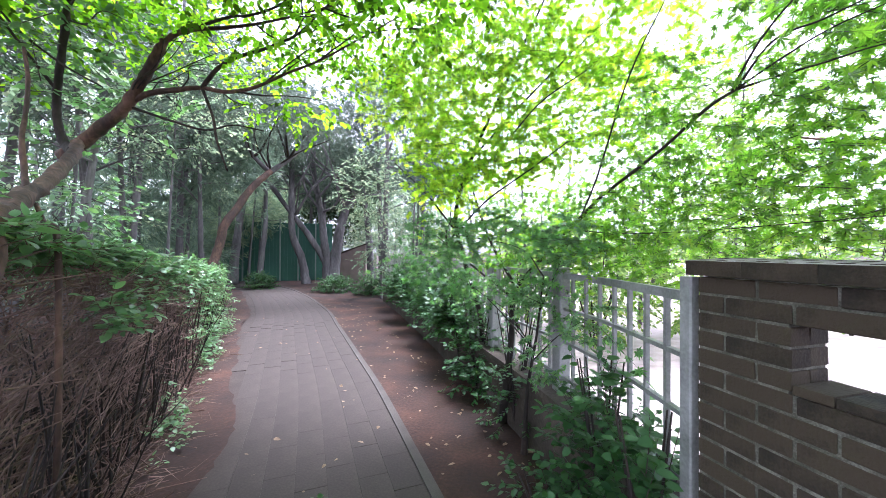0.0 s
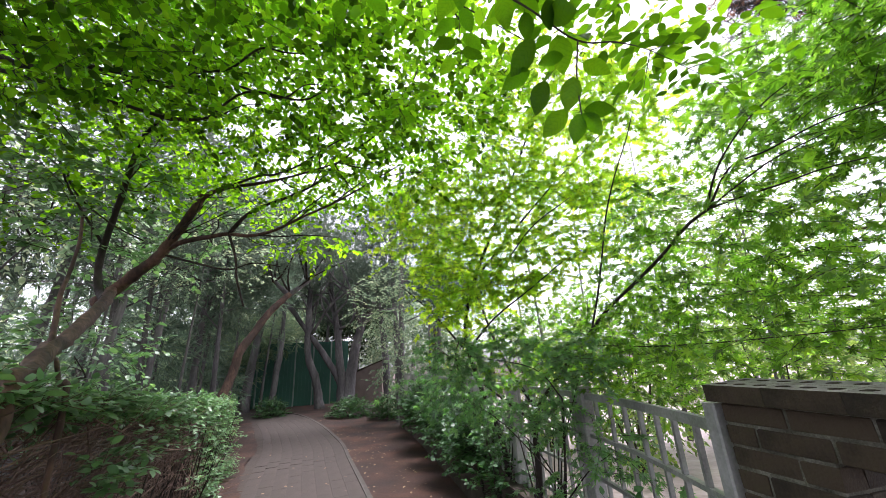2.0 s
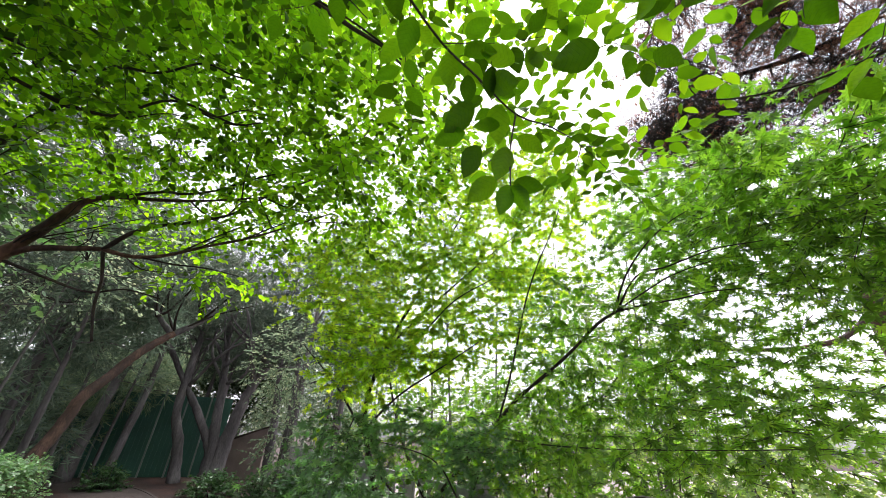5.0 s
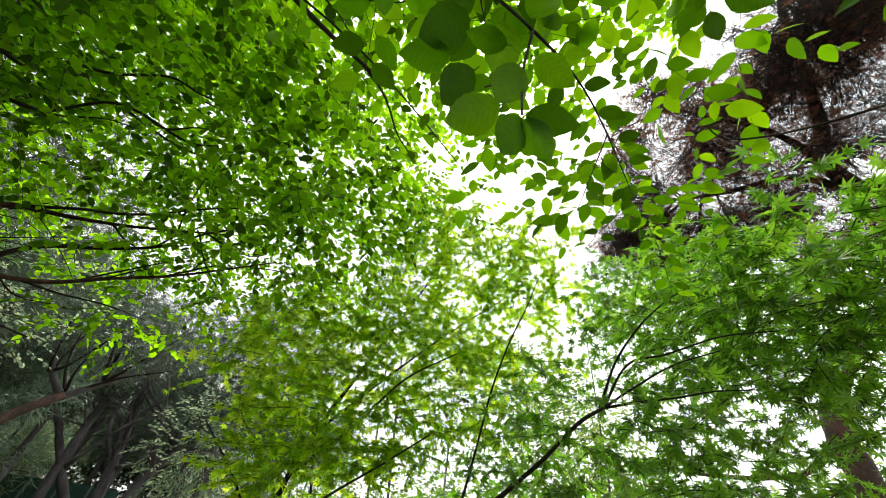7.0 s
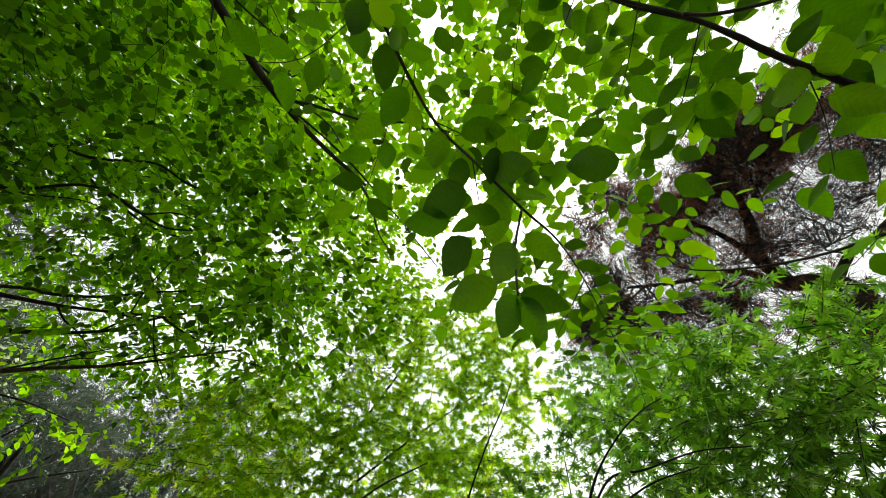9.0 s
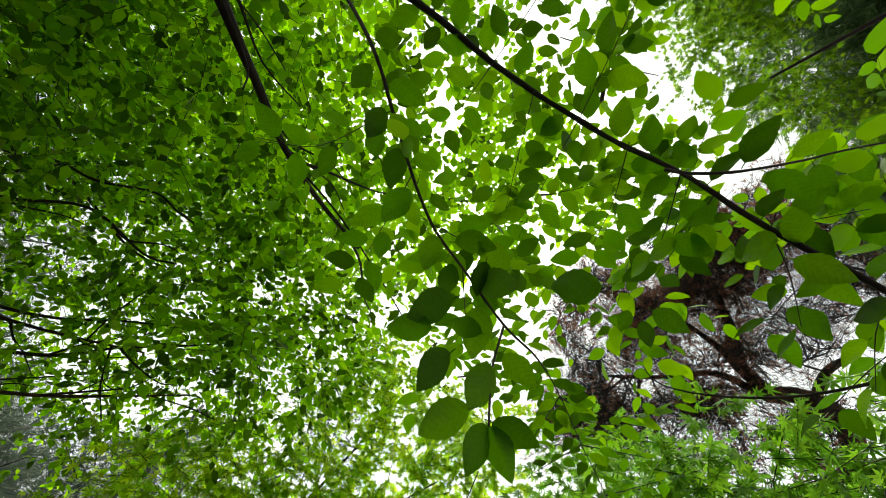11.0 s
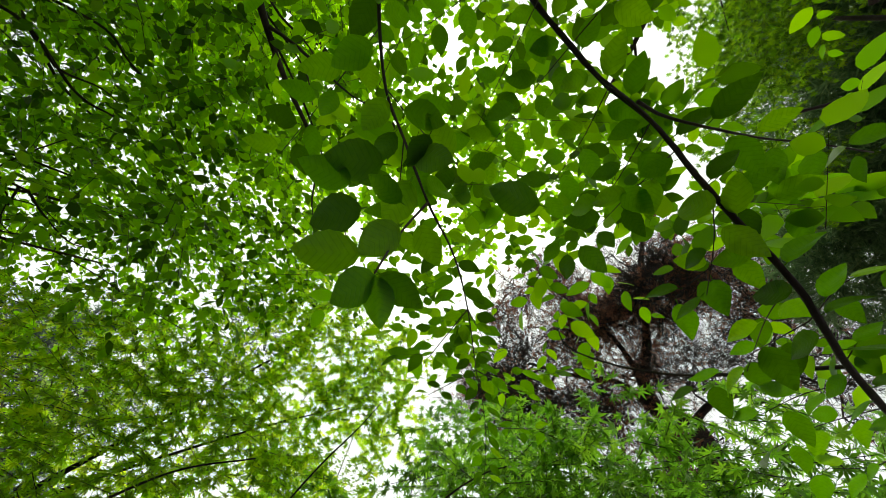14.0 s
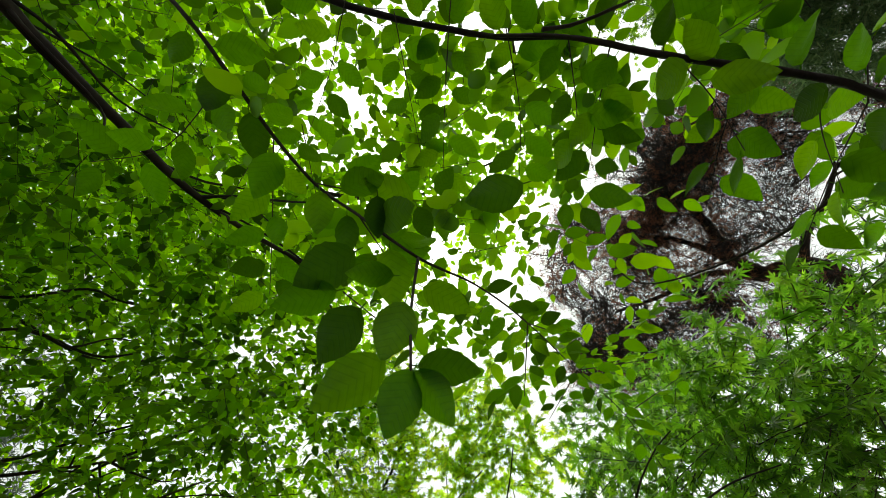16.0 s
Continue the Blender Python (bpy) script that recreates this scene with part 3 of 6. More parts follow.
sv = [(-0.75, -0.5, 0), (0.75, -0.5, 0), (0.75, 0.5, 0), (-0.75, 0.5, 0), (-0.75, -0.5, 1.35), (0.75, -0.5, 1.9), (0.75, 0.5, 1.9), (-0.75, 0.5, 1.35)]
piece("body", [(x - 7.75, y + 18.1, z) for x, y, z in sv], [(3, 2, 1, 0), (4, 5, 6, 7), (0, 1, 5, 4), (1, 2, 6, 5), (2, 3, 7, 6), (3, 0, 4, 7)], M_SHED, shed)
piece("roof", *merge([([(x * 1.1 - 7.75, y * 1.15 + 18.1, 1.355 + (x + 0.75) * 0.367 + dz) for dz in (0, 0.06) for x, y in ((-0.75, -0.5), (0.75, -0.5), (0.75, 0.5), (-0.75, 0.5))],
                       [(3, 2, 1, 0), (4, 5, 6, 7), (0, 1, 5, 4), (1, 2, 6, 5), (2, 3, 7, 6), (3, 0, 4, 7)])]), M_STONE, shed)

# ---- hedge ----
hedge_rng = np.random.default_rng(31)
HA, HB = np.array([-1.2, 0.75]), np.array([-5.2, 6.15])
HD = unit(HB - HA)
HS = np.array([-HD[1], HD[0]])
HLEN = np.linalg.norm(HB - HA)
hedge = thing("hedge", (*((HA + HB) / 2 + HS * 0.5), 0), "clipped hedge, green on top and bare brown twigs on its side", "hedge")


def hedge_points(n, low, high, depth):
    s = hedge_rng.uniform(0, HLEN, n)
    w = hedge_rng.uniform(0, depth, n)
    z = hedge_rng.uniform(low, high, n)
    top = 1.63 + 0.02 * np.sin(s * 1.9) + 0.025 * np.sin(s * 5.1 + w * 3) - 0.07 * s
    return np.c_[HA[0] + HD[0] * s + HS[0] * w, HA[1] + HD[1] * s + HS[1] * w, z * top], s, w


p, s_, w_ = hedge_points(9500, 0.0, 0.96, 0.5)
aslant = (hedge_rng.random(len(p)) < 0.7)[:, None] * np.r_[0.9 * HD, 0.0]
way = np.c_[hedge_rng.normal(0, 0.4, (len(p), 2)) - 0.25 * HS, hedge_rng.normal(0.3, 0.4, len(p))] + aslant
v, f = bulk(*STICK, p - unit(way) * 0.1, way, hedge_rng.standard_normal(p.shape), hedge_rng.uniform(0.12, 0.4, len(p)), hedge_rng.uniform(0.004, 0.012, len(p)))
piece("bare_twig_mass", v, f, M_DRY_TWIG, hedge, "dry brown bare twigs", "stuff")
p, s_, w_ = hedge_points(1500, 0.0, 0.9, 1.0)
way = np.c_[hedge_rng.normal(0, 0.25, (len(p), 2)), np.ones(len(p))]
v, f = bulk(*STICK, p * [1, 1, 0.3], way, hedge_rng.standard_normal(p.shape), hedge_rng.uniform(0.4, 0.9, len(p)), hedge_rng.uniform(0.012, 0.026, len(p)))
piece("stem_mass", v, f, M_BARK, hedge, "", "stuff")
p, s_, w_ = hedge_points(2600, 0.975, 1.01, 0.6)
q, s2, _ = hedge_points(3000, 0.08, 0.97, 0.1)
high = q[:, 2] / 1.45
ragged = hedge_rng.normal(0, 0.3, len(q))
q = q[((np.sin(s2 * 2.3 + 1.0) + 0.9 * np.sin(s2 * 5.3 + high * 4) + ragged > 1.6) & (s2 > 2.0)) | (s2 + ragged > 4.4) | ((high > 0.97 - 0.05 * s2 + 0.08 * np.sin(s2 * 7)) & (s2 > 2.4))]
end = np.r_[HB + HD * 0.35 + HS * 0.35, 0.55] + unit(hedge_rng.standard_normal((420, 3))) * [0.6, 0.6, 0.8] * (hedge_rng.random(420) ** 0.35)[:, None]
end = end[end[:, 2] > 0.04]
s3, z3 = hedge_rng.normal(1.3, 0.22, 44), hedge_rng.normal(1.28, 0.07, 44)
side = np.c_[HA[0] + HD[0] * s3 - HS[0] * 0.06, HA[1] + HD[1] * s3 - HS[1] * 0.06, z3]
p = np.vstack([p, q, side, end])
way = np.c_[hedge_rng.normal(0, 0.6, (len(p), 2)) - 0.2 * HS, hedge_rng.normal(0.15, 0.3, len(p))]
foliage(hedge, hedge_rng, p, way, hedge_rng.uniform(0.08, 0.17, len(p)), 7, 0.058, LEAF_MID, M_SHRUB, "small fresh green leaves", M_DRY_TWIG, 0.003, flat=0.7, droop=0.1)
n = 420
s_, w_ = hedge_rng.uniform(0.2, HLEN + 0.2, n), -hedge_rng.uniform(-0.1, 0.16, n)
p = np.c_[HA[0] + HD[0] * s_ + HS[0] * w_, HA[1] + HD[1] * s_ + HS[1] * w_, hedge_rng.uniform(0.0, 0.28, n) * hedge_rng.random(n)]
p = p[np.sin(s_ * 3.1) + hedge_rng.normal(0, 0.5, n) > 0.2]
foliage(hedge, hedge_rng, p, np.c_[hedge_rng.normal(0, 0.6, (len(p), 2)) - 0.5 * HS, np.abs(hedge_rng.normal(0.5, 0.3, len(p)))], hedge_rng.uniform(0.08, 0.18, len(p)), 6, 0.05, LEAF_FAR, M_SHRUB, "", M_DRY_TWIG, 0.002, flat=0.7, droop=0.1)
# ---- snowbell tree: trunk beside the hedge, crown over the path ----
tree_rng = np.random.default_rng(11)
snowbell = thing("broadleaf_tree", (-1.38, 0.87, 0), "leaning broadleaf tree with dark forked limbs and a dense green crown", "tree")
tall = thing("broadleaf_tree", (-5.6, -0.6, 0), "taller broadleaf tree whose high crown closes the sky", "tree")
TRUNK = [(-1.38, 0.87, -0.05), (-1.4, 0.93, 0.9), (-1.5, 1.07, 1.62), (-1.77, 1.26, 1.69), (-2.13, 1.52, 1.83), (-2.36, 1.72, 1.91), (-2.61, 1.95, 2.05), (-2.85, 2.19, 2.23), (-3.1, 2.4, 2.4)]
limb("trunk", snowbell, TRUNK, 0.044, 0.04, M_BARK_RED, 12, 0.14, 6, flare=0.02)
MAIN = [(-3.25, 2.4, 2.29), (-2.95, 2.43, 2.51), (-2.75, 2.45, 2.66), (-2.57, 2.44, 2.85), (-2.43, 2.45, 3.08), (-2.37, 2.45, 3.18)]
UPRIGHT = [(-2.93, 2.26, 2.28), (-3.12, 2.33, 2.36), (-3.2, 2.33, 2.54), (-3.16, 2.3, 2.76), (-3.06, 2.26, 3.01), (-2.97, 2.23, 3.32), (-2.87, 2.2, 3.67), (-2.74, 2.21, 3.84), (-2.61, 2.22, 4.01), (-2.51, 2.19, 4.23), (-2.41, 2.16, 4.58)]
KNUCKLE = [(-2.39, 2.45, 3.15), (-2.22, 2.47, 3.22), (-1.95, 2.53, 3.25), (-1.67, 2.57, 3.28), (-1.38, 2.6, 3.33), (-1.07, 2.67, 3.43)]
LOWER = [(-2.74, 2.44, 2.67), (-2.56, 2.46, 2.76), (-2.29, 2.47, 2.78), (-2.11, 2.51, 2.8), (-1.94, 2.54, 2.77), (-1.74, 2.58, 2.8), (-1.5, 2.64, 2.92), (-1.24, 2.69, 3.03), (-0.96, 2.72, 3.17), (-0.68, 2.74, 3.31)]
RISING = [(-2.11, 2.51, 2.8), (-1.98, 2.5, 2.92), (-1.86, 2.54, 3.02), (-1.68, 2.63, 3.12), (-1.43, 2.69, 3.25), (-1.22, 2.7, 3.43), (-0.82, 2.73, 3.7), (-0.5, 2.69, 3.93), (-0.13, 2.57, 4.2)]
BACK = [(-5.48, -0.48, 2.4), (-4.8, 0.5, 2.95), (-4.0, 1.2, 3.5), (-3.19, 1.28, 3.81), (-2.83, 1.41, 3.73), (-2.56, 1.51, 3.76), (-2.4, 1.62, 3.77), (-2.25, 1.67, 3.72), (-2.07, 1.78, 3.68)]
NEARER = [(-4.0, 1.2, 3.5), (-3.4, 1.2, 3.6), (-2.9, 1.21, 3.57), (-2.54, 1.32, 3.47), (-2.37, 1.45, 3.43), (-2.18, 1.6, 3.41), (-1.98, 1.73, 3.37), (-1.78, 1.84, 3.39), (-1.33, 1.71, 3.39), (-1.05, 1.87, 3.39), (-0.92, 1.92, 3.46)]
LICHEN = [(-2.83, 1.41, 3.73), (-1.8, 0.6, 3.4), (-0.9, 0.26, 2.95), (-0.72, 0.32, 2.93), (-0.58, 0.35, 2.92), (-0.48, 0.53, 2.95), (-0.36, 0.72, 2.98), (-0.28, 0.86, 3.01), (-0.15, 1.02, 3.06), (0.06, 1.19, 3.1)]
limb("limb", snowbell, MAIN, 0.052, 0.03, M_BARK_RED, 11, 0.1)
limb("limb", snowbell, UPRIGHT, 0.036, 0.011, M_BARK, 9, 0.1)
limb("branch", snowbell, KNUCKLE, 0.023, 0.005, M_BARK_RED, 7)
limb("branch", snowbell, LOWER, 0.025, 0.005, M_BARK_RED, 8)
limb("branch", snowbell, RISING, 0.018, 0.004, M_BARK, 7)
limb("limb", tall, BACK, 0.034, 0.01, M_BARK, 8)
limb("branch", tall, NEARER, 0.02, 0.005, M_BARK, 7)
limb("branch", tall, LICHEN, 0.034, 0.007, M_BARK, 7, label="dark branch flecked with pale lichen")
limb("branch", snowbell, [(-2.11, 2.51, 2.8), (-2.06, 2.56, 2.59), (-2.04, 2.58, 2.41), (-1.99, 2.63, 2.19)], 0.013, 0.007, M_BARK, 6)
limb("branch", snowbell, [(-2.51, 2.19, 4.23), (-2.2, 2.15, 4.15), (-1.87, 2.19, 3.99), (-1.69, 2.22, 3.9), (-1.52, 2.31, 3.87), (-1.34, 2.38, 3.9), (-1.15, 2.39, 3.98)], 0.016, 0.005, M_BARK, 6)
limb("branch", snowbell, [(-2.5, 2.19, 4.25), (-2.14, 2.02, 4.13), (-1.97, 2.07, 4.18), (-1.82, 2.16, 4.22), (-1.69, 2.22, 4.4), (-1.46, 2.29, 4.4), (-1.16, 2.38, 4.37)], 0.017, 0.005, M_BARK, 6)
limb("branch", snowbell, [(-3.16, 2.3, 2.76), (-3.3, 2.05, 3.2), (-3.25, 1.94, 3.37), (-3.1, 2.0, 3.09), (-2.9, 2.15, 2.87), (-2.7, 2.27, 2.74)], 0.012, 0.006, M_BARK, 6)
limb("branch", snowbell, [(-2.72, 2.45, 2.68), (-2.47, 2.57, 2.6), (-2.23, 2.67, 2.54), (-2.03, 2.73, 2.59), (-1.8, 2.79, 2.55)], 0.012, 0.005, M_BARK, 6)
limb("branch", snowbell, [(-2.22, 2.47, 3.22), (-1.85, 2.48, 3.29), (-1.58, 2.33, 3.17), (-1.39, 2.37, 3.24), (-1.17, 2.42, 3.4), (-0.91, 2.47, 3.54)], 0.013, 0.005, M_BARK, 6)
limb("branch", snowbell, [(-2.07, 1.78, 3.68), (-1.7, 1.66, 3.6), (-1.39, 1.62, 3.51), (-1.23, 1.68, 3.69), (-1.05, 1.72, 3.64), (-0.85, 1.78, 3.64)], 0.011, 0.005, M_BARK, 6)
limb("second_stem", snowbell, [(-2.15, 1.54, 1.86), (-2.25, 1.59, 1.99), (-2.32, 1.62, 2.15), (-2.38, 1.67, 2.32), (-2.42, 1.7, 2.51), (-2.47, 1.71, 2.69)], 0.016, 0.008, M_BARK_RED, 8, label="thin reddish upright stem")
limb("shoot", snowbell, [(-2.07, 1.53, 1.79), (-1.88, 1.45, 1.67), (-1.65, 1.35, 1.51), (-1.65, 1.35, -0.02)], 0.009, 0.013, M_BARK_RED, 7)

for k in range(64):
    line = (MAIN[2:], UPRIGHT[4:], KNUCKLE, LOWER[2:], RISING[2:], BACK[4:], NEARER[2:], LICHEN[1:])[k % 8]
    c = curve(line, 8)
    i = tree_rng.integers(1, len(c) - 1)
    a, along = c[i], unit(c[i + 1] - c[i - 1])
    d = unit(0.8 * along + np.array((0.25, 0.0, 0.1)) + tree_rng.normal(0, 0.45, 3)) * tree_rng.uniform(0.3, 0.8)
    limb("branch", snowbell, [a, a + d * 0.3 + tree_rng.normal(0, 0.02, 3), a + d * 0.65 + tree_rng.normal(0, 0.03, 3), a + d], tree_rng.uniform(0.004, 0.009), 0.002, M_BARK, 5, n=4)

crown_high = [
    (-2.3, 1.7, 3.95, 2.3, 2.2, 0.75, 1.0), (-2.6, 1.3, 4.9, 2.2, 2.2, 0.6, 1.3), (-2.0, 0.9, 3.55, 0.9, 0.7, 0.35, 1.6), (-0.9, 1.6, 3.75, 1.3, 1.5, 0.5, 1.1),
    (-0.5, 0.5, 3.65, 1.1, 1.0, 0.5, 1.2), (-1.9, 0.6, 3.4, 0.9, 0.9, 0.5, 1.0), (-3.4, 2.2, 3.4, 0.9, 0.9, 0.6, 0.5),
]
crown_low = [
    (-1.3, 2.5, 3.35, 0.9, 0.6, 0.4, 0.9), (-0.3, 2.0, 3.3, 0.5, 0.6, 0.4, 1.8), (-0.2, 1.2, 3.6, 0.6, 0.8, 0.5, 0.35), (-0.4, 0.2, 4.4, 0.7, 0.6, 0.4, 0.7),
    (-1.5, 3.2, 3.0, 0.7, 0.5, 0.4, 1.5), (-2.2, 3.4, 3.1, 0.6, 0.5, 0.35, 0.4), (-0.9, 3.3, 3.5, 0.6, 0.5, 0.35, 0.8), (-0.9, 3.2, 3.8, 0.9, 0.8, 0.7, 1.0),
    (0.09, 2.53, 3.87, 0.4, 0.4, 0.3, 1.6), (0.5, 2.67, 3.87, 0.4, 0.4, 0.3, 1.3), (0.25, 2.24, 4.0, 0.4, 0.4, 0.3, 1.3), (-0.1, 2.95, 3.6, 0.4, 0.4, 0.3, 1.6),
]
base, outw = in_blobs(tree_rng, crown_high + crown_low, 4650)
way = np.c_[tree_rng.normal(0, 0.7, (len(base), 2)), tree_rng.normal(-0.05, 0.3, len(base))] + 0.4 * outw
ok = (base[:, 2] > 2.85 + 0.15 * np.sin(base[:, 0] * 4)) & (np.linalg.norm(base - np.array((0.3, 0.45, 1.8)), axis=1) > 1.15)
base, way = base[ok], way[ok]
foliage(snowbell, tree_rng, base, way, tree_rng.uniform(0.2, 0.38, len(base)), 10, 0.064, LEAF_FAR, M_LEAF, "pointed oval green leaves lit from above", thick=0.0018, clear=CLEARING, flat=0.55, droop=0.3)

limb("trunk", tall, [(-5.6, -0.6, -0.05), (-5.5, -0.5, 2.0), (-5.2, -0.2, 4.2), (-4.6, 0.3, 6.0)], 0.14, 0.07, M_BARK, 10, flare=0.06)
for line in ([(-4.8, 0.1, 5.4), (-3.8, 0.9, 6.2), (-2.4, 1.6, 6.7)], [(-5.0, 0.0, 5.0), (-3.6, -0.2, 6.0), (-1.8, -0.4, 6.6)], [(-4.6, 0.3, 6.0), (-3.2, 2.2, 6.6), (-1.6, 3.2, 6.9)], [(-3.8, 0.9, 6.2), (-2.0, 1.6, 6.4), (0.3, 2.0, 6.6), (1.8, 1.3, 6.5)]):
    limb("limb", tall, line, 0.05, 0.015, M_BARK, 7)
base, outw = in_blobs(tree_rng, [(-3.3, 1.1, 6.8, 2.4, 2.2, 0.6, 1.0), (-1.6, 2.9, 6.7, 1.5, 1.4, 0.6, 1.0), (-1.7, -0.5, 6.7, 1.6, 1.5, 0.6, 0.6), (0.1, 2.6, 6.5, 0.9, 0.9, 0.5, 1.3), (0.6, 1.9, 6.8, 0.8, 0.9, 0.4, 1.0), (-0.2, 3.4, 6.0, 0.7, 0.6, 0.4, 1.2), (0.9, 0.9, 6.8, 0.7, 0.7, 0.4, 1.6), (1.5, 1.4, 6.5, 0.7, 0.8, 0.4, 1.6), (2.2, 1.0, 6.4, 0.7, 0.8, 0.4, 1.2), (1.3, 2.2, 6.1, 0.7, 0.6, 0.4, 1.2)], 1050)
way = np.c_[tree_rng.normal(0, 0.7, (len(base), 2)), tree_rng.normal(0, 0.3, len(base))] + 0.4 * outw
foliage(tall, tree_rng, base, way, tree_rng.uniform(0.3, 0.5, len(base)), 10, 0.11, LEAF_FAR, M_LEAF_HIGH, "bright oval leaves against the sky", thick=0.002, flat=0.6, droop=0.2)

# Low leaves wear the paler shrub colour, which stands in for reflected sky.
low = [(-3.34, 1.95, 2.98, 0.6, 0.6, 0.35, 1.0), (-3.91, 3.03, 3.0, 0.7, 0.7, 0.45, 1.0), (-3.25, 3.0, 3.37, 0.7, 0.7, 0.45, 1.0), (-3.02, 1.85, 3.26, 0.7, 0.7, 0.45, 1.0)]
base, outw = in_blobs(tree_rng, low, 200)
way = np.c_[tree_rng.normal(0, 0.7, (len(base), 2)), tree_rng.normal(-0.05, 0.25, len(base))]
foliage(snowbell, tree_rng, base, way, tree_rng.uniform(0.2, 0.4, len(base)), 9, 0.075, LEAF_FAR, M_SHRUB, "", flat=0.6, droop=0.3)

# ---- overhanging tree: limb and sprigs close over the path ----
near_rng = np.random.default_rng(23)
overhang = thing("overhanging_tree", (2.9, -1.0, 0), "broadleaf tree reaching over the path with sprigs of large oval leaves", "tree")
limb("trunk", overhang, [(2.9, -1.0, -0.05), (2.87, -0.93, 1.0), (2.78, -0.78, 1.9), (2.66, -0.66, 2.32)], 0.05, 0.009, M_BARK, 10, flare=0.04)
G = [(2.66, -0.66, 2.3), (2.3, -0.1, 2.35), (1.75, 0.4, 2.3), (1.4, 0.5, 2.28), (1.1, 0.51, 2.27), (0.88, 0.48, 2.285), (0.72, 0.47, 2.34), (0.61, 0.45, 2.43), (0.513, 0.446, 2.548), (0.301, 0.413, 2.679), (0.064, 0.354, 2.787), (-0.052, 0.347, 2.827), (-0.24, 0.35, 2.86), (-0.39, 0.35, 2.88), (-0.57, 0.35, 2.92)]
limb("limb", overhang, G[:9], 0.009, 0.003, M_BARK, 8, 0.15, 7)
limb("branch", snowbell, G[:6:-1], 0.017, 0.003, M_BARK, 8, 0.12, 7)
limb("branch", overhang, [(-0.24, 0.35, 2.86), (-0.1, 0.38, 2.68), (0.06, 0.46, 2.5), (0.14, 0.54, 2.44), (0.21, 0.61, 2.38), (0.27, 0.66, 2.335), (0.33, 0.68, 2.28), (0.4, 0.7, 2.21), (0.48, 0.75, 2.235), (0.57, 0.83, 2.27), (0.7, 0.96, 2.31)], 0.0046, 0.0008, M_BARK, 6, n=5)
limb("twig", overhang, [(0.4, 0.7, 2.21), (0.392, 0.725, 2.15), (0.39, 0.735, 2.08)], 0.0018, 0.0012, M_TWIG, 5)
limb("twig", overhang, [(0.392, 0.725, 2.15), (0.37, 0.735, 2.14), (0.355, 0.74, 2.135)], 0.0013, 0.001, M_TWIG, 5)
limb("branch", overhang, [(0.546, 0.455, 2.36), (0.589, 0.444, 2.366), (0.645, 0.417, 2.367), (0.735, 0.37, 2.398), (0.799, 0.329, 2.417), (0.9, 0.27, 2.44)], 0.003, 0.0012, M_TWIG, 6)
limb("branch", overhang, [(1.1, 0.51, 2.3), (1.05, 0.75, 2.4), (0.98, 0.92, 2.55), (0.93, 0.9, 2.66)], 0.004, 0.0012, M_TWIG, 6)
limb("branch", overhang, [(0.7, 0.96, 2.31), (0.85, 1.1, 2.33), (0.98, 1.25, 2.3)], 0.0009, 0.0006, M_TWIG, 5)


def near_leaf(k):
    r = random.Random(k)
    st = [i / 13 for i in range(14)]
    fold, droop, ratio = r.uniform(-0.05, 0.25), r.uniform(0.05, 0.25), r.uniform(0.58, 0.7)
    v, f = [], []
    bend = r.uniform(-0.06, 0.06)
    for i, q in enumerate(st):
        body = (math.sin(math.pi * q ** 0.82) ** 0.85 if 0 < q < 1 else 0.0) * (1.08 - 0.22 * q)
        w = ratio / 2 * body * (1 + 0.03 * (-1) ** i) + (0.006 if 0 < q < 1 else 0)
        for e in (-1, -0.5, 0, 0.5, 1):
            v.append((e * w + bend * q * q, q + 0.04 * abs(e) * (1 if q > 0.1 else 0), -droop * q * q + fold * abs(e) * w + 0.02 * math.sin(7 * q + 3 * e)))
    for i in range(13):
        for j in range(4):
            a = 5 * i + j
            f.append((a, a + 1, a + 6, a + 5))
    k0 = len(v)
    v += [(-0.009, -0.14, 0.02), (0.009, -0.14, 0.02), (0.012, 0.02, 0), (-0.012, 0.02, 0), (0, -0.14, -0.01), (0, 0.02, -0.02)]
    f += [(k0, k0 + 1, k0 + 2, k0 + 3), (k0 + 1, k0 + 4, k0 + 5, k0 + 2), (k0 + 4, k0, k0 + 3, k0 + 5)]
    me = mesh_of("leaf", np.array(v), f)
    me.materials.append(M_LEAF_NEAR)
    me.polygons.foreach_set("use_smooth", np.ones(len(me.polygons), bool))
    return me


NEAR = [near_leaf(k) for k in range(6)]
LEAVES = [0]


def hang_leaf(foot, way, nor, size):
    y = Vector(way).normalized()
    x = y.cross(Vector(nor)).normalized()
    z = x.cross(y)
    m = Matrix((x, y, z)).transposed().to_4x4()
    ob = new("leaf", NEAR[LEAVES[0] % 6])
    LEAVES[0] += 1
    ob.parent = overhang
    ob.matrix_basis = Matrix.Translation(Vector(foot) - overhang.location) @ m @ Matrix.Scale(size, 4)


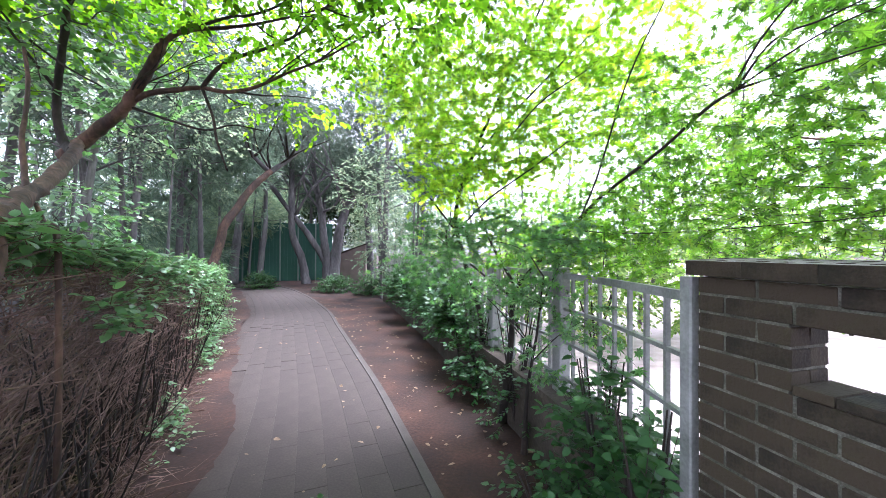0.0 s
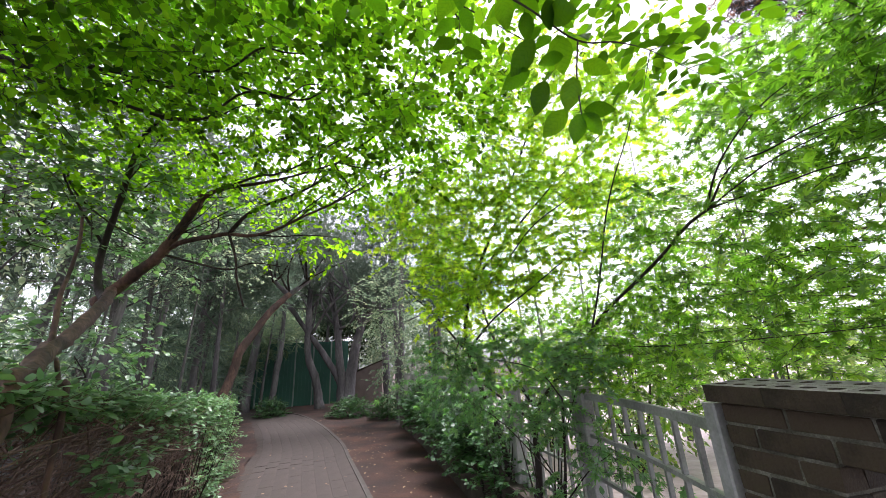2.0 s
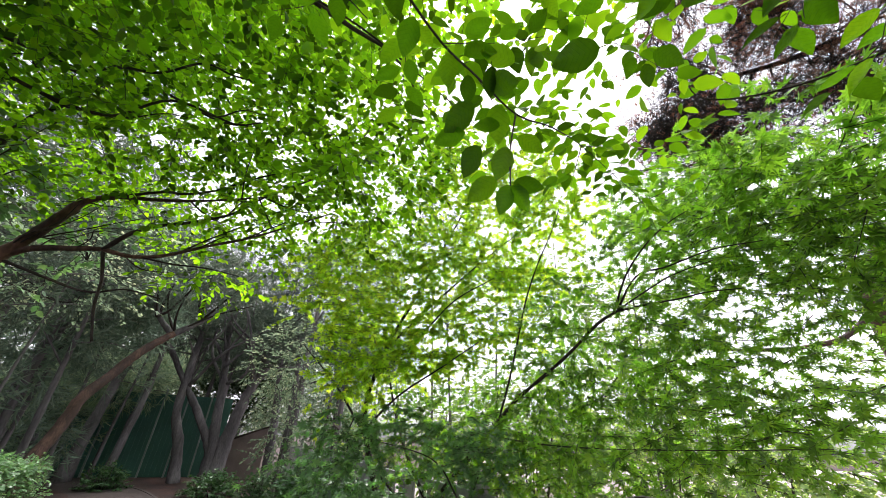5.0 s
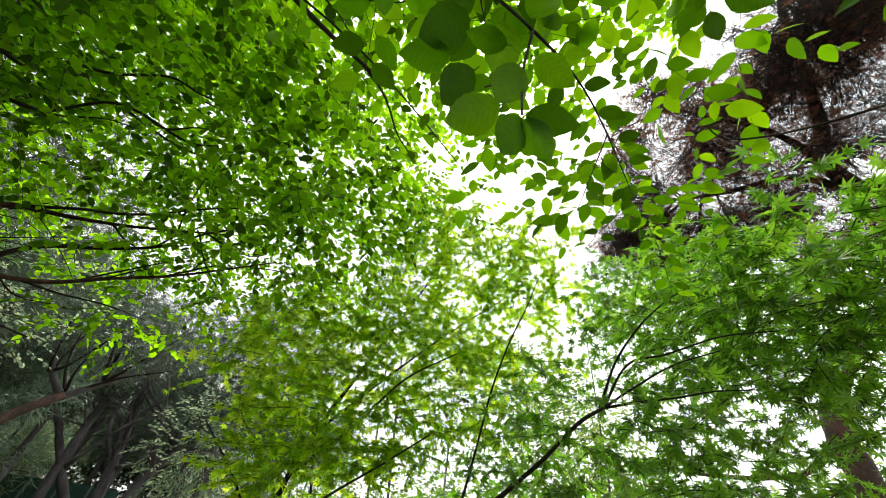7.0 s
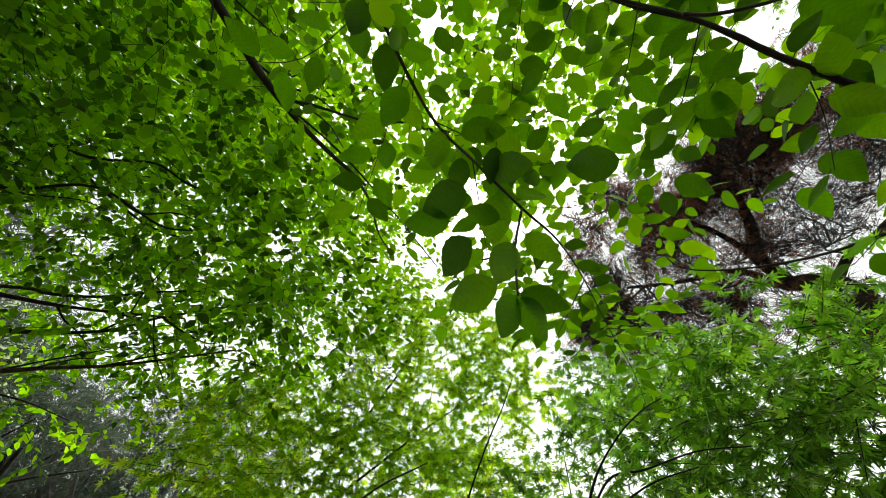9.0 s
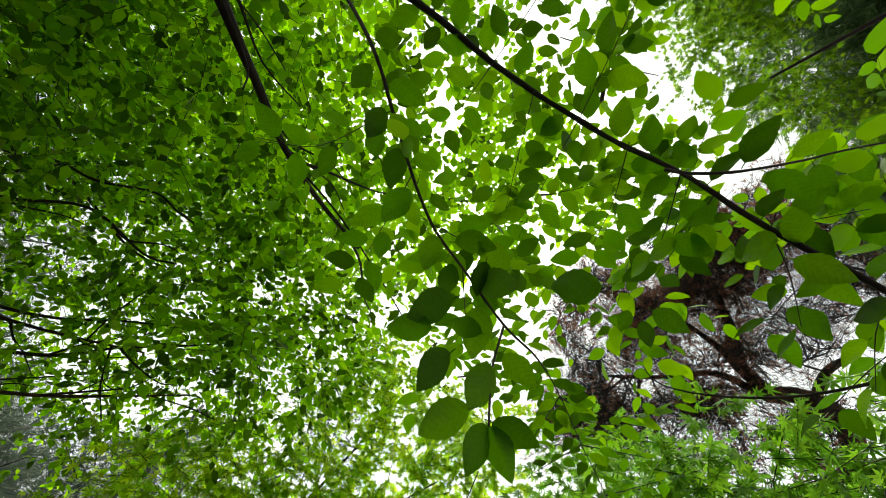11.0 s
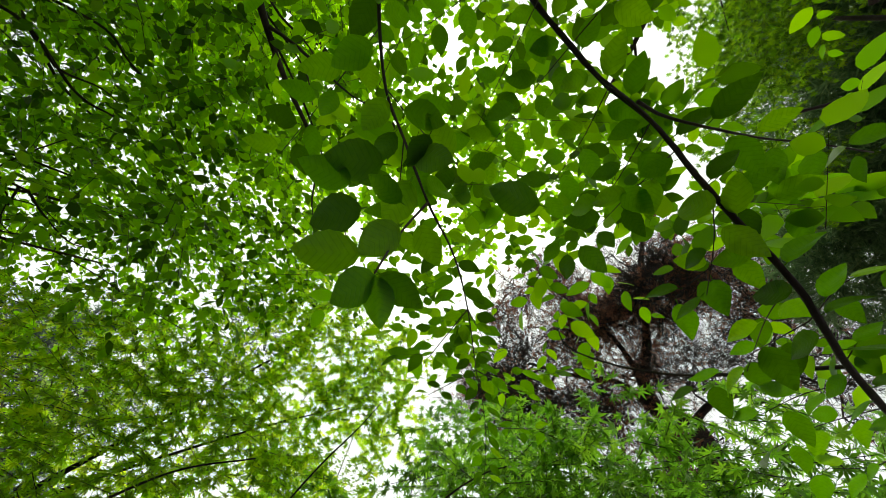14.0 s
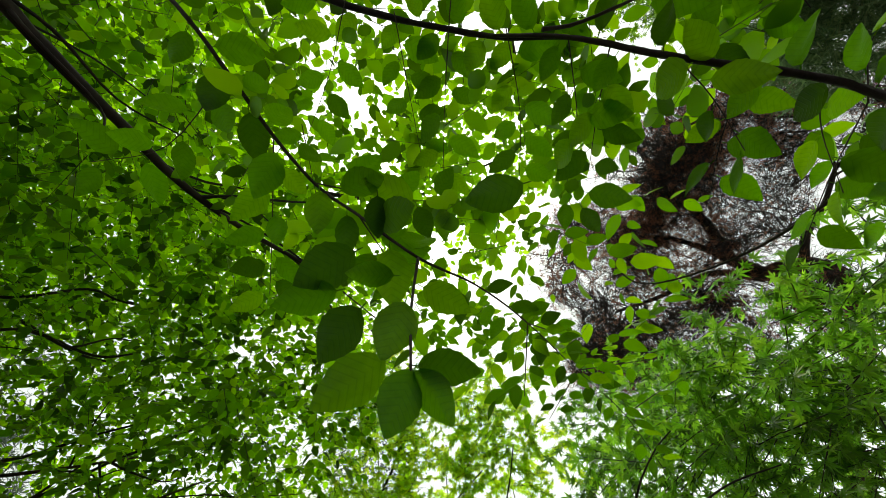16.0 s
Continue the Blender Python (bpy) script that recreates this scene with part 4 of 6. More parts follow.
HERO = [
    (0.37, 0.737, 2.094, 0.318, 0.751, 2.059),
    (0.393, 0.743, 2.087, 0.368, 0.76, 2.039),
    (0.393, 0.743, 2.087, 0.427, 0.758, 2.051),
    (0.396, 0.74, 2.09, 0.446, 0.738, 2.082),
    (0.386, 0.716, 2.148, 0.368, 0.738, 2.093),
    (0.343, 0.738, 2.168, 0.306, 0.759, 2.119),
    (0.315, 0.738, 2.201, 0.257, 0.745, 2.181),
    (0.33, 0.71, 2.241, 0.271, 0.729, 2.196),
    (0.375, 0.715, 2.196, 0.327, 0.713, 2.194),
    (0.404, 0.714, 2.172, 0.45, 0.729, 2.154),
    (0.353, 0.65, 2.266, 0.357, 0.691, 2.24),
    (0.537, 0.634, 2.303, 0.462, 0.663, 2.295),
    (0.396, 0.661, 2.294, 0.335, 0.642, 2.298),
    (0.634, 0.643, 2.311, 0.678, 0.642, 2.283),
    (0.629, 0.664, 2.308, 0.646, 0.687, 2.278),
    (0.614, 0.665, 2.328, 0.616, 0.699, 2.316),
]
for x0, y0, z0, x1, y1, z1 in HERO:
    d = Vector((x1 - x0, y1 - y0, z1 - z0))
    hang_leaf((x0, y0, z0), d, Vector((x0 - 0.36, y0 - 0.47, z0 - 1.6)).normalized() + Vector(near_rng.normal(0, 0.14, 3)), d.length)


def twig_leaves(points, spacing, size, start=0.0, spread=0.9, room=()):
    c = curve(points, 12)
    run = np.r_[0, np.cumsum(np.linalg.norm(np.diff(c, axis=0), axis=1))]
    t = unit(np.gradient(c, axis=0))
    d, side = start, 1
    while d < run[-1]:
        p = np.array([np.interp(d, run, c[:, i]) for i in range(3)])
        q = np.array([np.interp(d, run, t[:, i]) for i in range(3)])
        e = unit(np.cross(q, UP)) * side
        w = e * spread + q * 0.6 + near_rng.normal(0, 0.25, 3) + np.array((0, 0, -0.25))
        w[2] = np.clip(w[2], -0.7, 0.3)
        foot = p + unit(w) * 0.012
        if all(np.linalg.norm(foot + unit(w) * 0.03 - np.array(r[:3])) > r[3] for r in room) and LEAVES[0] < 298:
            hang_leaf(foot, w, UP + near_rng.normal(0, 0.22, 3), size * near_rng.uniform(0.72, 1.12))
        d += spacing * near_rng.uniform(0.7, 1.4)
        side = -side


ROOM = [(0.373, 0.5, 1.83, 0.30)]
twig_leaves([(0.06, 0.46, 2.5), (0.21, 0.61, 2.38), (0.33, 0.68, 2.28), (0.4, 0.7, 2.21)], 0.035, 0.066, room=ROOM)
twig_leaves([(0.4, 0.7, 2.21), (0.57, 0.83, 2.27), (0.7, 0.96, 2.31), (0.85, 1.1, 2.33), (0.98, 1.25, 2.3)], 0.022, 0.036, 0.05)
for foot, arm in (((0.57, 0.83, 2.27), (0.12, 0.1, 0.1)), ((0.57, 0.83, 2.27), (0.05, 0.2, 0.05)), ((0.7, 0.96, 2.31), (0.2, 0.02, 0.05)), ((0.7, 0.96, 2.31), (0.03, 0.22, 0.08)), ((0.85, 1.1, 2.33), (0.18, -0.02, 0.08))):
    pts = [np.array(foot), np.array(foot) + np.array(arm) * 0.5, np.array(foot) + np.array(arm)]
    limb("twig", overhang, pts, 0.0013, 0.0007, M_TWIG, 5, n=4)
    twig_leaves(pts, 0.034, 0.036, 0.03, 0.7)
twig_leaves(G[3:11], 0.04, 0.064, room=ROOM)
twig_leaves([(0.645, 0.417, 2.367), (0.735, 0.37, 2.398), (0.799, 0.329, 2.417), (0.9, 0.27, 2.44)], 0.035, 0.058)
SIDE = [
    ((0.33, 0.68, 2.28), (0.1, 0.22, 0.1)), ((0.21, 0.61, 2.38), (-0.05, 0.28, 0.05)), ((0.27, 0.66, 2.34), (0.22, 0.05, 0.12)), ((0.14, 0.54, 2.44), (-0.22, 0.14, 0.02)),
    ((0.45, 0.43, 2.54), (0.02, 0.28, 0.04)), ((0.61, 0.45, 2.43), (0.04, 0.14, -0.02)), ((0.72, 0.47, 2.34), (0.1, 0.1, -0.05)), ((0.88, 0.48, 2.29), (0.08, 0.13, -0.03)),
    ((1.1, 0.51, 2.27), (-0.02, 0.14, 0.0)), ((1.3, 0.5, 2.28), (0.0, 0.16, 0.0)), ((0.45, 0.43, 2.54), (0.0, -0.26, 0.05)),
]
SIDE += [
    ((0.27, 0.4, 2.67), (-0.1, 0.28, 0.02)), ((0.27, 0.4, 2.67), (0.05, -0.26, 0.0)), ((0.53, 0.44, 2.48), (0.1, 0.25, 0.1)), ((0.36, 0.42, 2.6), (0.08, 0.3, 0.05)),
    ((0.72, 0.47, 2.34), (0.14, -0.08, 0.04)), ((0.8, 0.475, 2.31), (0.05, 0.18, 0.03)), ((0.95, 0.5, 2.28), (0.05, 0.2, 0.02)), ((1.05, 0.51, 2.27), (0.08, -0.14, 0.08)),
    ((1.2, 0.5, 2.28), (0.05, 0.2, 0.03)), ((0.66, 0.46, 2.4), (0.05, 0.18, 0.06)), ((0.95, 0.5, 2.28), (0.05, -0.15, 0.06)),
]
for foot, arm in SIDE:
    a, b = np.array(foot), np.array(arm)
    pts = [a, a + b * 0.5 + near_rng.normal(0, 0.01, 3), a + b]
    limb("twig", overhang, pts, 0.0011, 0.0006, M_TWIG, 5, n=4)
    twig_leaves(pts, 0.032, 0.06, 0.04, room=ROOM)
hi = [(0.5, 0.68, 2.6, 0.26, 0.22, 0.16, 3.2), (0.3, 0.85, 2.62, 0.25, 0.2, 0.15, 0.8), (0.75, 0.6, 2.6, 0.2, 0.2, 0.12, 3.0), (0.15, 0.7, 2.7, 0.25, 0.25, 0.15, 0.35), (0.2, -0.3, 3.0, 0.9, 0.6, 0.5, 0.55), (0.45, 0.55, 3.3, 0.6, 0.5, 0.4, 0.5), (0.8, 1.2, 2.7, 0.3, 0.3, 0.22, 1.6)]
base, outw = in_blobs(near_rng, hi, 100)
way = np.c_[near_rng.normal(0, 0.8, (len(base), 2)), near_rng.normal(0.0, 0.2, len(base))]
ok = np.linalg.norm(base - np.array((0.35, 0.5, 1.85)), axis=1) > 0.55
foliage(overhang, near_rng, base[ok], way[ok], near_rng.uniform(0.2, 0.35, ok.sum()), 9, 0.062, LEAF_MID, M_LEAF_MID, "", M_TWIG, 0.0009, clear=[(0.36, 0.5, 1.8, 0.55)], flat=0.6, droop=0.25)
low_sprays = [(1.01, 0.54, 2.71, 0.14, 0.14, 0.07, 1.0), (1.02, 0.46, 2.57, 0.14, 0.14, 0.07, 1.0), (0.97, 0.3, 2.67, 0.14, 0.14, 0.07, 1.0), (0.9, 0.49, 2.53, 0.14, 0.14, 0.06, 1.0), (0.97, 0.52, 2.4, 0.14, 0.14, 0.06, 1.0), (0.98, 0.55, 2.3, 0.14, 0.14, 0.06, 1.0), (0.97, 0.43, 2.39, 0.14, 0.14, 0.06, 1.0), (0.96, 0.4, 2.54, 0.14, 0.14, 0.06, 1.0), (0.87, 0.43, 2.67, 0.14, 0.14, 0.06, 1.0)]
base, outw = in_blobs(near_rng, low_sprays, 26)
way = np.c_[near_rng.normal(0, 0.8, (len(base), 2)), near_rng.normal(0.0, 0.2, len(base))]
foliage(overhang, near_rng, base, way, near_rng.uniform(0.1, 0.2, len(base)), 6, 0.062, LEAF_MID, M_LEAF_MID, "", M_TWIG, 0.0007, clear=[(0.36, 0.5, 1.7, 0.5)], flat=0.6, droop=0.2)
tops = [(0.79, 0.79, 2.68, 0.13, 0.13, 0.08, 1.0), (0.83, 0.58, 2.64, 0.13, 0.13, 0.08, 1.0), (0.69, 0.61, 2.77, 0.13, 0.13, 0.08, 1.0), (0.76, 0.44, 2.62, 0.13, 0.13, 0.08, 1.0), (0.29, 0.11, 3.07, 0.2, 0.2, 0.12, 0.6), (0.45, -0.05, 3.01, 0.2, 0.2, 0.12, 0.6), (0.56, 0.05, 3.13, 0.2, 0.2, 0.12, 0.6)]
base, outw = in_blobs(near_rng, tops, 48)
way = np.c_[near_rng.normal(0, 0.8, (len(base), 2)), near_rng.normal(0.0, 0.2, len(base))]
foliage(overhang, near_rng, base, way, near_rng.uniform(0.12, 0.22, len(base)), 7, 0.056, LEAF_MID, M_LEAF_MID, "", M_TWIG, 0.0007, clear=[(0.36, 0.5, 1.7, 0.6)], flat=0.6, droop=0.2)
small = [(0.68, 1.02, 2.65, 0.13, 0.13, 0.08, 1.0), (0.79, 0.92, 2.74, 0.13, 0.13, 0.08, 1.0), (0.84, 0.97, 2.63, 0.13, 0.13, 0.08, 1.0), (0.62, 1.11, 2.58, 0.13, 0.13, 0.08, 1.0), (0.76, 0.79, 2.86, 0.13, 0.13, 0.08, 1.0), (0.48, 1.11, 2.67, 0.13, 0.13, 0.08, 1.0)]
base, outw = in_blobs(near_rng, small, 18)
way = np.c_[near_rng.normal(0, 0.8, (len(base), 2)), near_rng.normal(0.0, 0.2, len(base))]
foliage(overhang, near_rng, base, way, near_rng.uniform(0.1, 0.18, len(base)), 6, 0.046, LEAF_MID, M_LEAF_MID, "", M_TWIG, 0.0006, clear=[(0.36, 0.5, 1.7, 0.55)], flat=0.6, droop=0.2)
mid = []
for k in range(9):
    c = curve([(0.06, 0.46, 2.5), (0.21, 0.61, 2.38), (0.33, 0.68, 2.28)] if k % 4 == 0 else G[8:12], 8)
    a = c[int(near_rng.uniform(0, len(c) - 1))]
    b = np.array((near_rng.normal(0, 0.2), near_rng.normal(0.12, 0.14), near_rng.uniform(0.03, 0.12)))
    mid.append((a + np.array((0, 0, near_rng.uniform(0, 0.25))), b))
base, way = np.array([m[0] for m in mid]), np.array([m[1] for m in mid])
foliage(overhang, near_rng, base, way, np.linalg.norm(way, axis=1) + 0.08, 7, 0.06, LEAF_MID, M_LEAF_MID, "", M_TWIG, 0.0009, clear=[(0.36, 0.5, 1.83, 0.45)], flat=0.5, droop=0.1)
flower = thing("pale_flower", (0.95, 0.9, 2.63), "single wilting white blossom hanging from a twig", "flower")
v, f = bulk(*LEAF_MID, np.tile([[0.95, 0.9, 2.63]], (5, 1)), near_rng.normal(0, 0.6, (5, 3)) - UP, near_rng.standard_normal((5, 3)), np.full(5, 0.022))
piece("petals", v, f, M_PETAL, flower)

# ---- maple by the fence ----
maple_rng = np.random.default_rng(41)


def maple_foliage(parent, blobs, n, material, size=0.066, per=11, length=(0.18, 0.36), label="", wild=0.75):
    base, outw = in_blobs(maple_rng, blobs, n)
    way = np.c_[maple_rng.normal(0, 0.8, (len(base), 2)), maple_rng.normal(-0.12, 0.15, len(base))] + 0.3 * outw * [1, 1, 0.2]
    ok = np.linalg.norm(base - np.array((0.3, 0.45, 1.8)), axis=1) > 0.95
    base, way = base[ok], way[ok]
    foliage(parent, maple_rng, base, way, maple_rng.uniform(*length, len(base)), per, size, STAR, material, label, M_TWIG, 0.0022, clear=CLEARING, flat=0.5, droop=0.4, pairs=True, wild=wild)


maple = thing("maple_tree", (0.2, 3.5, 0), "young green maple with star-shaped leaves beside the fence", "tree")
limb("trunk", maple, [(0.12, 3.55, -0.05), (0.2, 3.38, 0.76), (0.22, 3.43, 1.16), (0.31, 3.4, 1.34), (0.63, 3.04, 1.74), (0.82, 2.79, 1.98)], 0.03, 0.012, M_BARK, 9, flare=0.02)
limb("limb", maple, [(0.82, 2.79, 1.98), (0.81, 2.71, 1.97), (1.01, 2.36, 2.15), (1.11, 2.12, 2.27), (1.16, 1.97, 2.3)], 0.0125, 0.007, M_BARK, 8)
for line in ([(1.16, 1.97, 2.3), (1.19, 1.83, 2.32), (1.28, 1.68, 2.37), (1.37, 1.54, 2.38)], [(1.16, 1.97, 2.3), (1.26, 1.85, 2.3), (1.33, 1.75, 2.29), (1.42, 1.68, 2.3), (1.51, 1.6, 2.29)],
             [(1.16, 1.97, 2.3), (1.19, 1.79, 2.41), (1.27, 1.67, 2.41), (1.37, 1.52, 2.42), (1.49, 1.42, 2.41)], [(1.15, 1.98, 2.3), (1.15, 1.8, 2.42), (1.17, 1.63, 2.49), (1.21, 1.51, 2.53), (1.23, 1.42, 2.53)]):
    limb("branch", maple, line, 0.006, 0.002, M_BARK, 6)
limb("limb", maple, [(0.63, 3.04, 1.74), (0.9, 2.7, 1.7), (1.13, 2.4, 1.69), (1.36, 1.95, 1.7), (1.6, 1.6, 1.72)], 0.005, 0.0015, M_BARK, 6)
limb("limb", maple, [(0.7, 2.94, 1.84), (0.69, 2.48, 2.0), (0.72, 2.34, 2.18), (0.76, 2.2, 2.41), (0.82, 2.1, 2.6), (0.9, 2.04, 2.78), (0.95, 1.99, 2.92)], 0.007, 0.0022, M_BARK, 6)
limb("limb", maple, [(0.25, 3.42, 1.25), (0.0, 3.5, 1.7), (-0.2, 3.7, 2.3), (-0.3, 3.8, 2.8)], 0.018, 0.005, M_BARK, 6)
limb("limb", maple, [(0.22, 3.43, 1.16), (-0.1, 3.5, 1.4), (-0.5, 3.7, 1.7), (-0.8, 3.9, 1.9)], 0.014, 0.004, M_BARK, 6)
layers = [
    (2.05, 2.1, 3.46, 0.35, 0.35, 0.25, 1.2), (0.74, 3.3, 1.75, 0.8, 0.6, 0.5, 1.0), (1.3, 2.2, 2.3, 0.55, 0.6, 0.4, 1.0), (1.7, 2.0, 1.95, 0.5, 0.6, 0.35, 0.6),
    (1.75, 1.5, 2.5, 0.45, 0.45, 0.35, 0.7), (1.15, 2.6, 1.85, 0.6, 0.5, 0.35, 0.8), (1.85, 1.35, 2.65, 0.5, 0.6, 0.35, 1.8), (1.8, 1.85, 2.75, 0.6, 0.6, 0.4, 1.4),
    (2.1, 0.95, 2.6, 0.5, 0.5, 0.4, 1.5), (2.2, 2.4, 3.3, 0.6, 0.6, 0.4, 1.4),
]
layers += [
    (1.06, 3.2, 2.5, 0.6, 0.6, 0.5, 0.7), (1.4, 2.2, 1.75, 0.45, 0.5, 0.25, 0.8), (1.8, 2.0, 1.75, 0.4, 0.45, 0.2, 0.6), (1.15, 2.75, 1.55, 0.5, 0.4, 0.3, 1.2),
    (2.1, 2.6, 2.0, 0.6, 0.6, 0.4, 0.8), (2.3, 1.9, 2.4, 0.6, 0.8, 0.6, 0.6),
]
maple_foliage(maple, layers, 1800, M_MAPLE, 0.062, label="layered star-shaped maple leaves")

# Split off from the maple so its low leaves can carry the shaded tone.
low_maple = thing("maple_tree", (0.3, 3.05, 0), "low young maple before the fence, leaves toned dark and bluish for shade", "tree")
limb("trunk", low_maple, [(0.3, 3.05, -0.05), (0.32, 2.98, 0.5), (0.38, 2.9, 0.95), (0.42, 2.8, 1.4)], 0.018, 0.006, M_BARK, 8, flare=0.015)
for line in ([(0.35, 2.94, 0.75), (0.5, 2.7, 1.0), (0.6, 2.45, 1.15)], [(0.36, 2.92, 0.85), (0.15, 3.15, 1.1), (-0.1, 3.4, 1.2)], [(0.4, 2.85, 1.15), (0.5, 2.85, 1.4), (0.6, 2.85, 1.65)], [(0.42, 2.8, 1.4), (0.25, 2.8, 1.6), (-0.2, 2.9, 1.7)], [(0.36, 2.92, 0.85), (0.0, 3.1, 1.2), (-0.4, 3.2, 1.45)]):
    limb("branch", low_maple, line, 0.006, 0.002, M_BARK, 6)
maple_foliage(low_maple, [(0.42, 2.95, 1.35, 0.4, 0.35, 0.2, 1.2), (0.48, 2.75, 1.05, 0.22, 0.35, 0.3, 0.6), (0.62, 2.4, 1.2, 0.12, 0.3, 0.25, 0.7), (0.36, 2.85, 0.75, 0.22, 0.3, 0.25, 0.25), (0.05, 3.3, 1.3, 0.45, 0.35, 0.25, 1.0),
                          (-0.25, 2.95, 1.7, 0.42, 0.32, 0.22, 1.0), (0.25, 2.8, 1.75, 0.45, 0.3, 0.2, 1.2), (-0.45, 3.2, 1.45, 0.35, 0.35, 0.25, 0.9), (0.6, 2.85, 1.65, 0.35, 0.3, 0.2, 1.0)], 290, M_MAPLE_SHADED, 0.066, label="star-shaped leaves toned bluish for shade and sky sheen", wild=0.35)

maple_b = thing("maple_tree", (-0.1, 4.35, 0), "bright yellow-green maple with spreading layered sprays beside the fence", "tree")
limb("trunk", maple_b, [(-0.1, 4.35, -0.05), (-0.12, 4.2, 0.8), (-0.25, 3.65, 1.5), (-0.28, 3.3, 1.9), (-0.12, 3.02, 2.31), (0.15, 2.95, 2.86), (0.42, 2.85, 3.4)], 0.032, 0.007, M_BARK, 9, flare=0.02)
for line in ([(-0.29, 3.22, 1.77), (-0.5, 3.1, 2.05), (-0.75, 3.0, 2.3)], [(-0.12, 3.02, 2.31), (0.28, 2.8, 2.65), (0.62, 2.7, 2.95), (0.95, 2.6, 3.2)], [(-0.3, 3.24, 1.7), (0.0, 2.9, 1.95), (0.3, 2.55, 2.1), (0.5, 2.3, 2.2)],
             [(-0.2, 3.1, 2.1), (0.1, 2.8, 2.3), (0.35, 2.5, 2.5), (0.6, 2.3, 2.6)], [(-0.33, 3.28, 1.5), (-0.3, 2.9, 1.7), (-0.2, 2.55, 1.8)]):
    limb("limb", maple_b, line, 0.01, 0.003, M_BARK, 6)
maple_foliage(maple_b, [(-0.1, 2.89, 2.22, 0.56, 0.35, 0.21, 0.8), (-0.34, 3.03, 2.05, 0.42, 0.42, 0.24, 0.4), (-0.41, 3.03, 2.54, 0.35, 0.35, 0.18, 0.6), (0.53, 2.75, 2.86, 0.49, 0.35, 0.28, 0.8), (0.25, 2.89, 2.61, 0.49, 0.35, 0.1, 1.2), (0.18, 2.82, 2.19, 0.49, 0.28, 0.08, 1.2), (0.53, 2.68, 2.4, 0.42, 0.28, 0.1, 1.2), (-0.06, 2.68, 2.4, 0.42, 0.28, 0.09, 1.0)], 500, M_MAPLE_BRIGHT, 0.06, length=(0.14, 0.28), wild=0.3, label="yellow-green star-shaped leaves")
maple_foliage(maple_b, [(-0.31, 2.87, 2.89, 0.5, 0.4, 0.36, 0.9), (-0.6, 2.94, 2.76, 0.5, 0.4, 0.3, 0.7), (-0.18, 2.68, 2.62, 0.5, 0.4, 0.3, 0.9)], 170, M_MAPLE_BRIGHT, 0.058, length=(0.14, 0.28))
maple_foliage(maple_b, [(0.81, 2.56, 3.42, 0.3, 0.27, 0.24, 1.0), (1.16, 2.59, 3.22, 0.3, 0.27, 0.21, 1.0), (0.69, 2.72, 3.22, 0.3, 0.27, 0.24, 1.0), (0.5, 2.87, 3.02, 0.3, 0.27, 0.24, 1.0), (1.08, 2.82, 2.86, 0.36, 0.3, 0.24, 1.0), (0.34, 2.7, 3.38, 0.36, 0.3, 0.27, 0.9), (0.04, 2.76, 3.02, 0.36, 0.3, 0.24, 1.2), (0.28, 2.7, 3.74, 0.36, 0.3, 0.24, 0.6), (0.81, 2.42, 3.48, 0.3, 0.25, 0.2, 1.3), (1.05, 2.3, 3.5, 0.3, 0.25, 0.2, 1.0), (1.2, 2.45, 3.25, 0.3, 0.25, 0.2, 1.2), (0.45, 2.3, 3.65, 0.25, 0.25, 0.2, 1.2)], 600, M_MAPLE_BRIGHT, 0.055, length=(0.12, 0.24))

maple_c = thing("maple_tree", (3.3, -2.4, 0), "tall maple with small bright leaves overhead", "tree")
limb("trunk", maple_c, [(3.3, -2.4, -0.05), (3.2, -2.2, 2.0), (3.0, -1.9, 4.0), (2.7, -1.6, 5.0), (2.4, -1.4, 5.8)], 0.08, 0.015, M_BARK, 9, flare=0.04)
limb("limb", maple_c, [(2.9, -1.9, 4.0), (2.5, -1.0, 4.5), (2.1, -0.3, 4.7)], 0.03, 0.008, M_BARK, 6)
limb("limb", maple_c, [(2.4, -1.5, 5.5), (1.4, -1.9, 5.6), (0.8, -1.5, 5.65), (0.92, -1.12, 5.69), (1.05, -0.9, 5.75), (1.29, -0.41, 5.84), (1.47, 0.05, 5.87), (1.55, 0.21, 5.92)], 0.03, 0.02, M_BARK, 8, label="bare dark branch end")
for line in ([(1.27, -0.44, 5.84), (1.11, -0.32, 5.9), (0.99, -0.22, 5.94), (0.85, -0.2, 5.96)], [(1.33, -0.32, 5.85), (1.48, -0.23, 5.83), (1.64, -0.2, 5.84), (1.9, -0.25, 5.9)], [(1.05, -0.9, 5.75), (1.4, -1.0, 5.8), (1.9, -0.9, 5.9)]):
    limb("branch", maple_c, line, 0.014, 0.004, M_BARK, 6)
maple_foliage(maple_c, [(0.91, -1.52, 5.92, 0.5, 0.5, 0.5, 1.0), (1.53, -1.06, 5.98, 0.5, 0.5, 0.5, 1.0), (2.17, -0.74, 6.07, 0.5, 0.5, 0.5, 1.0), (2.82, -0.59, 6, 0.5, 0.5, 0.5, 1.0), (1.81, -1.59, 6.35, 0.5, 0.5, 0.5, 1.0), (2.48, -1.22, 6.22, 0.5, 0.5, 0.5, 1.0), (3.61, -0.57, 5.94, 0.5, 0.5, 0.5, 1.0), (2.39, -1.34, 7.0, 0.6, 0.6, 0.4, 1.0)], 800, M_MAPLE_HIGH, 0.07, length=(0.2, 0.4), label="small star-shaped leaves")

# ---- pines and the wood ----
wood_rng = np.random.default_rng(53)
TUFTS = [tuft(14, np.random.default_rng(k)) for k in range(3)]


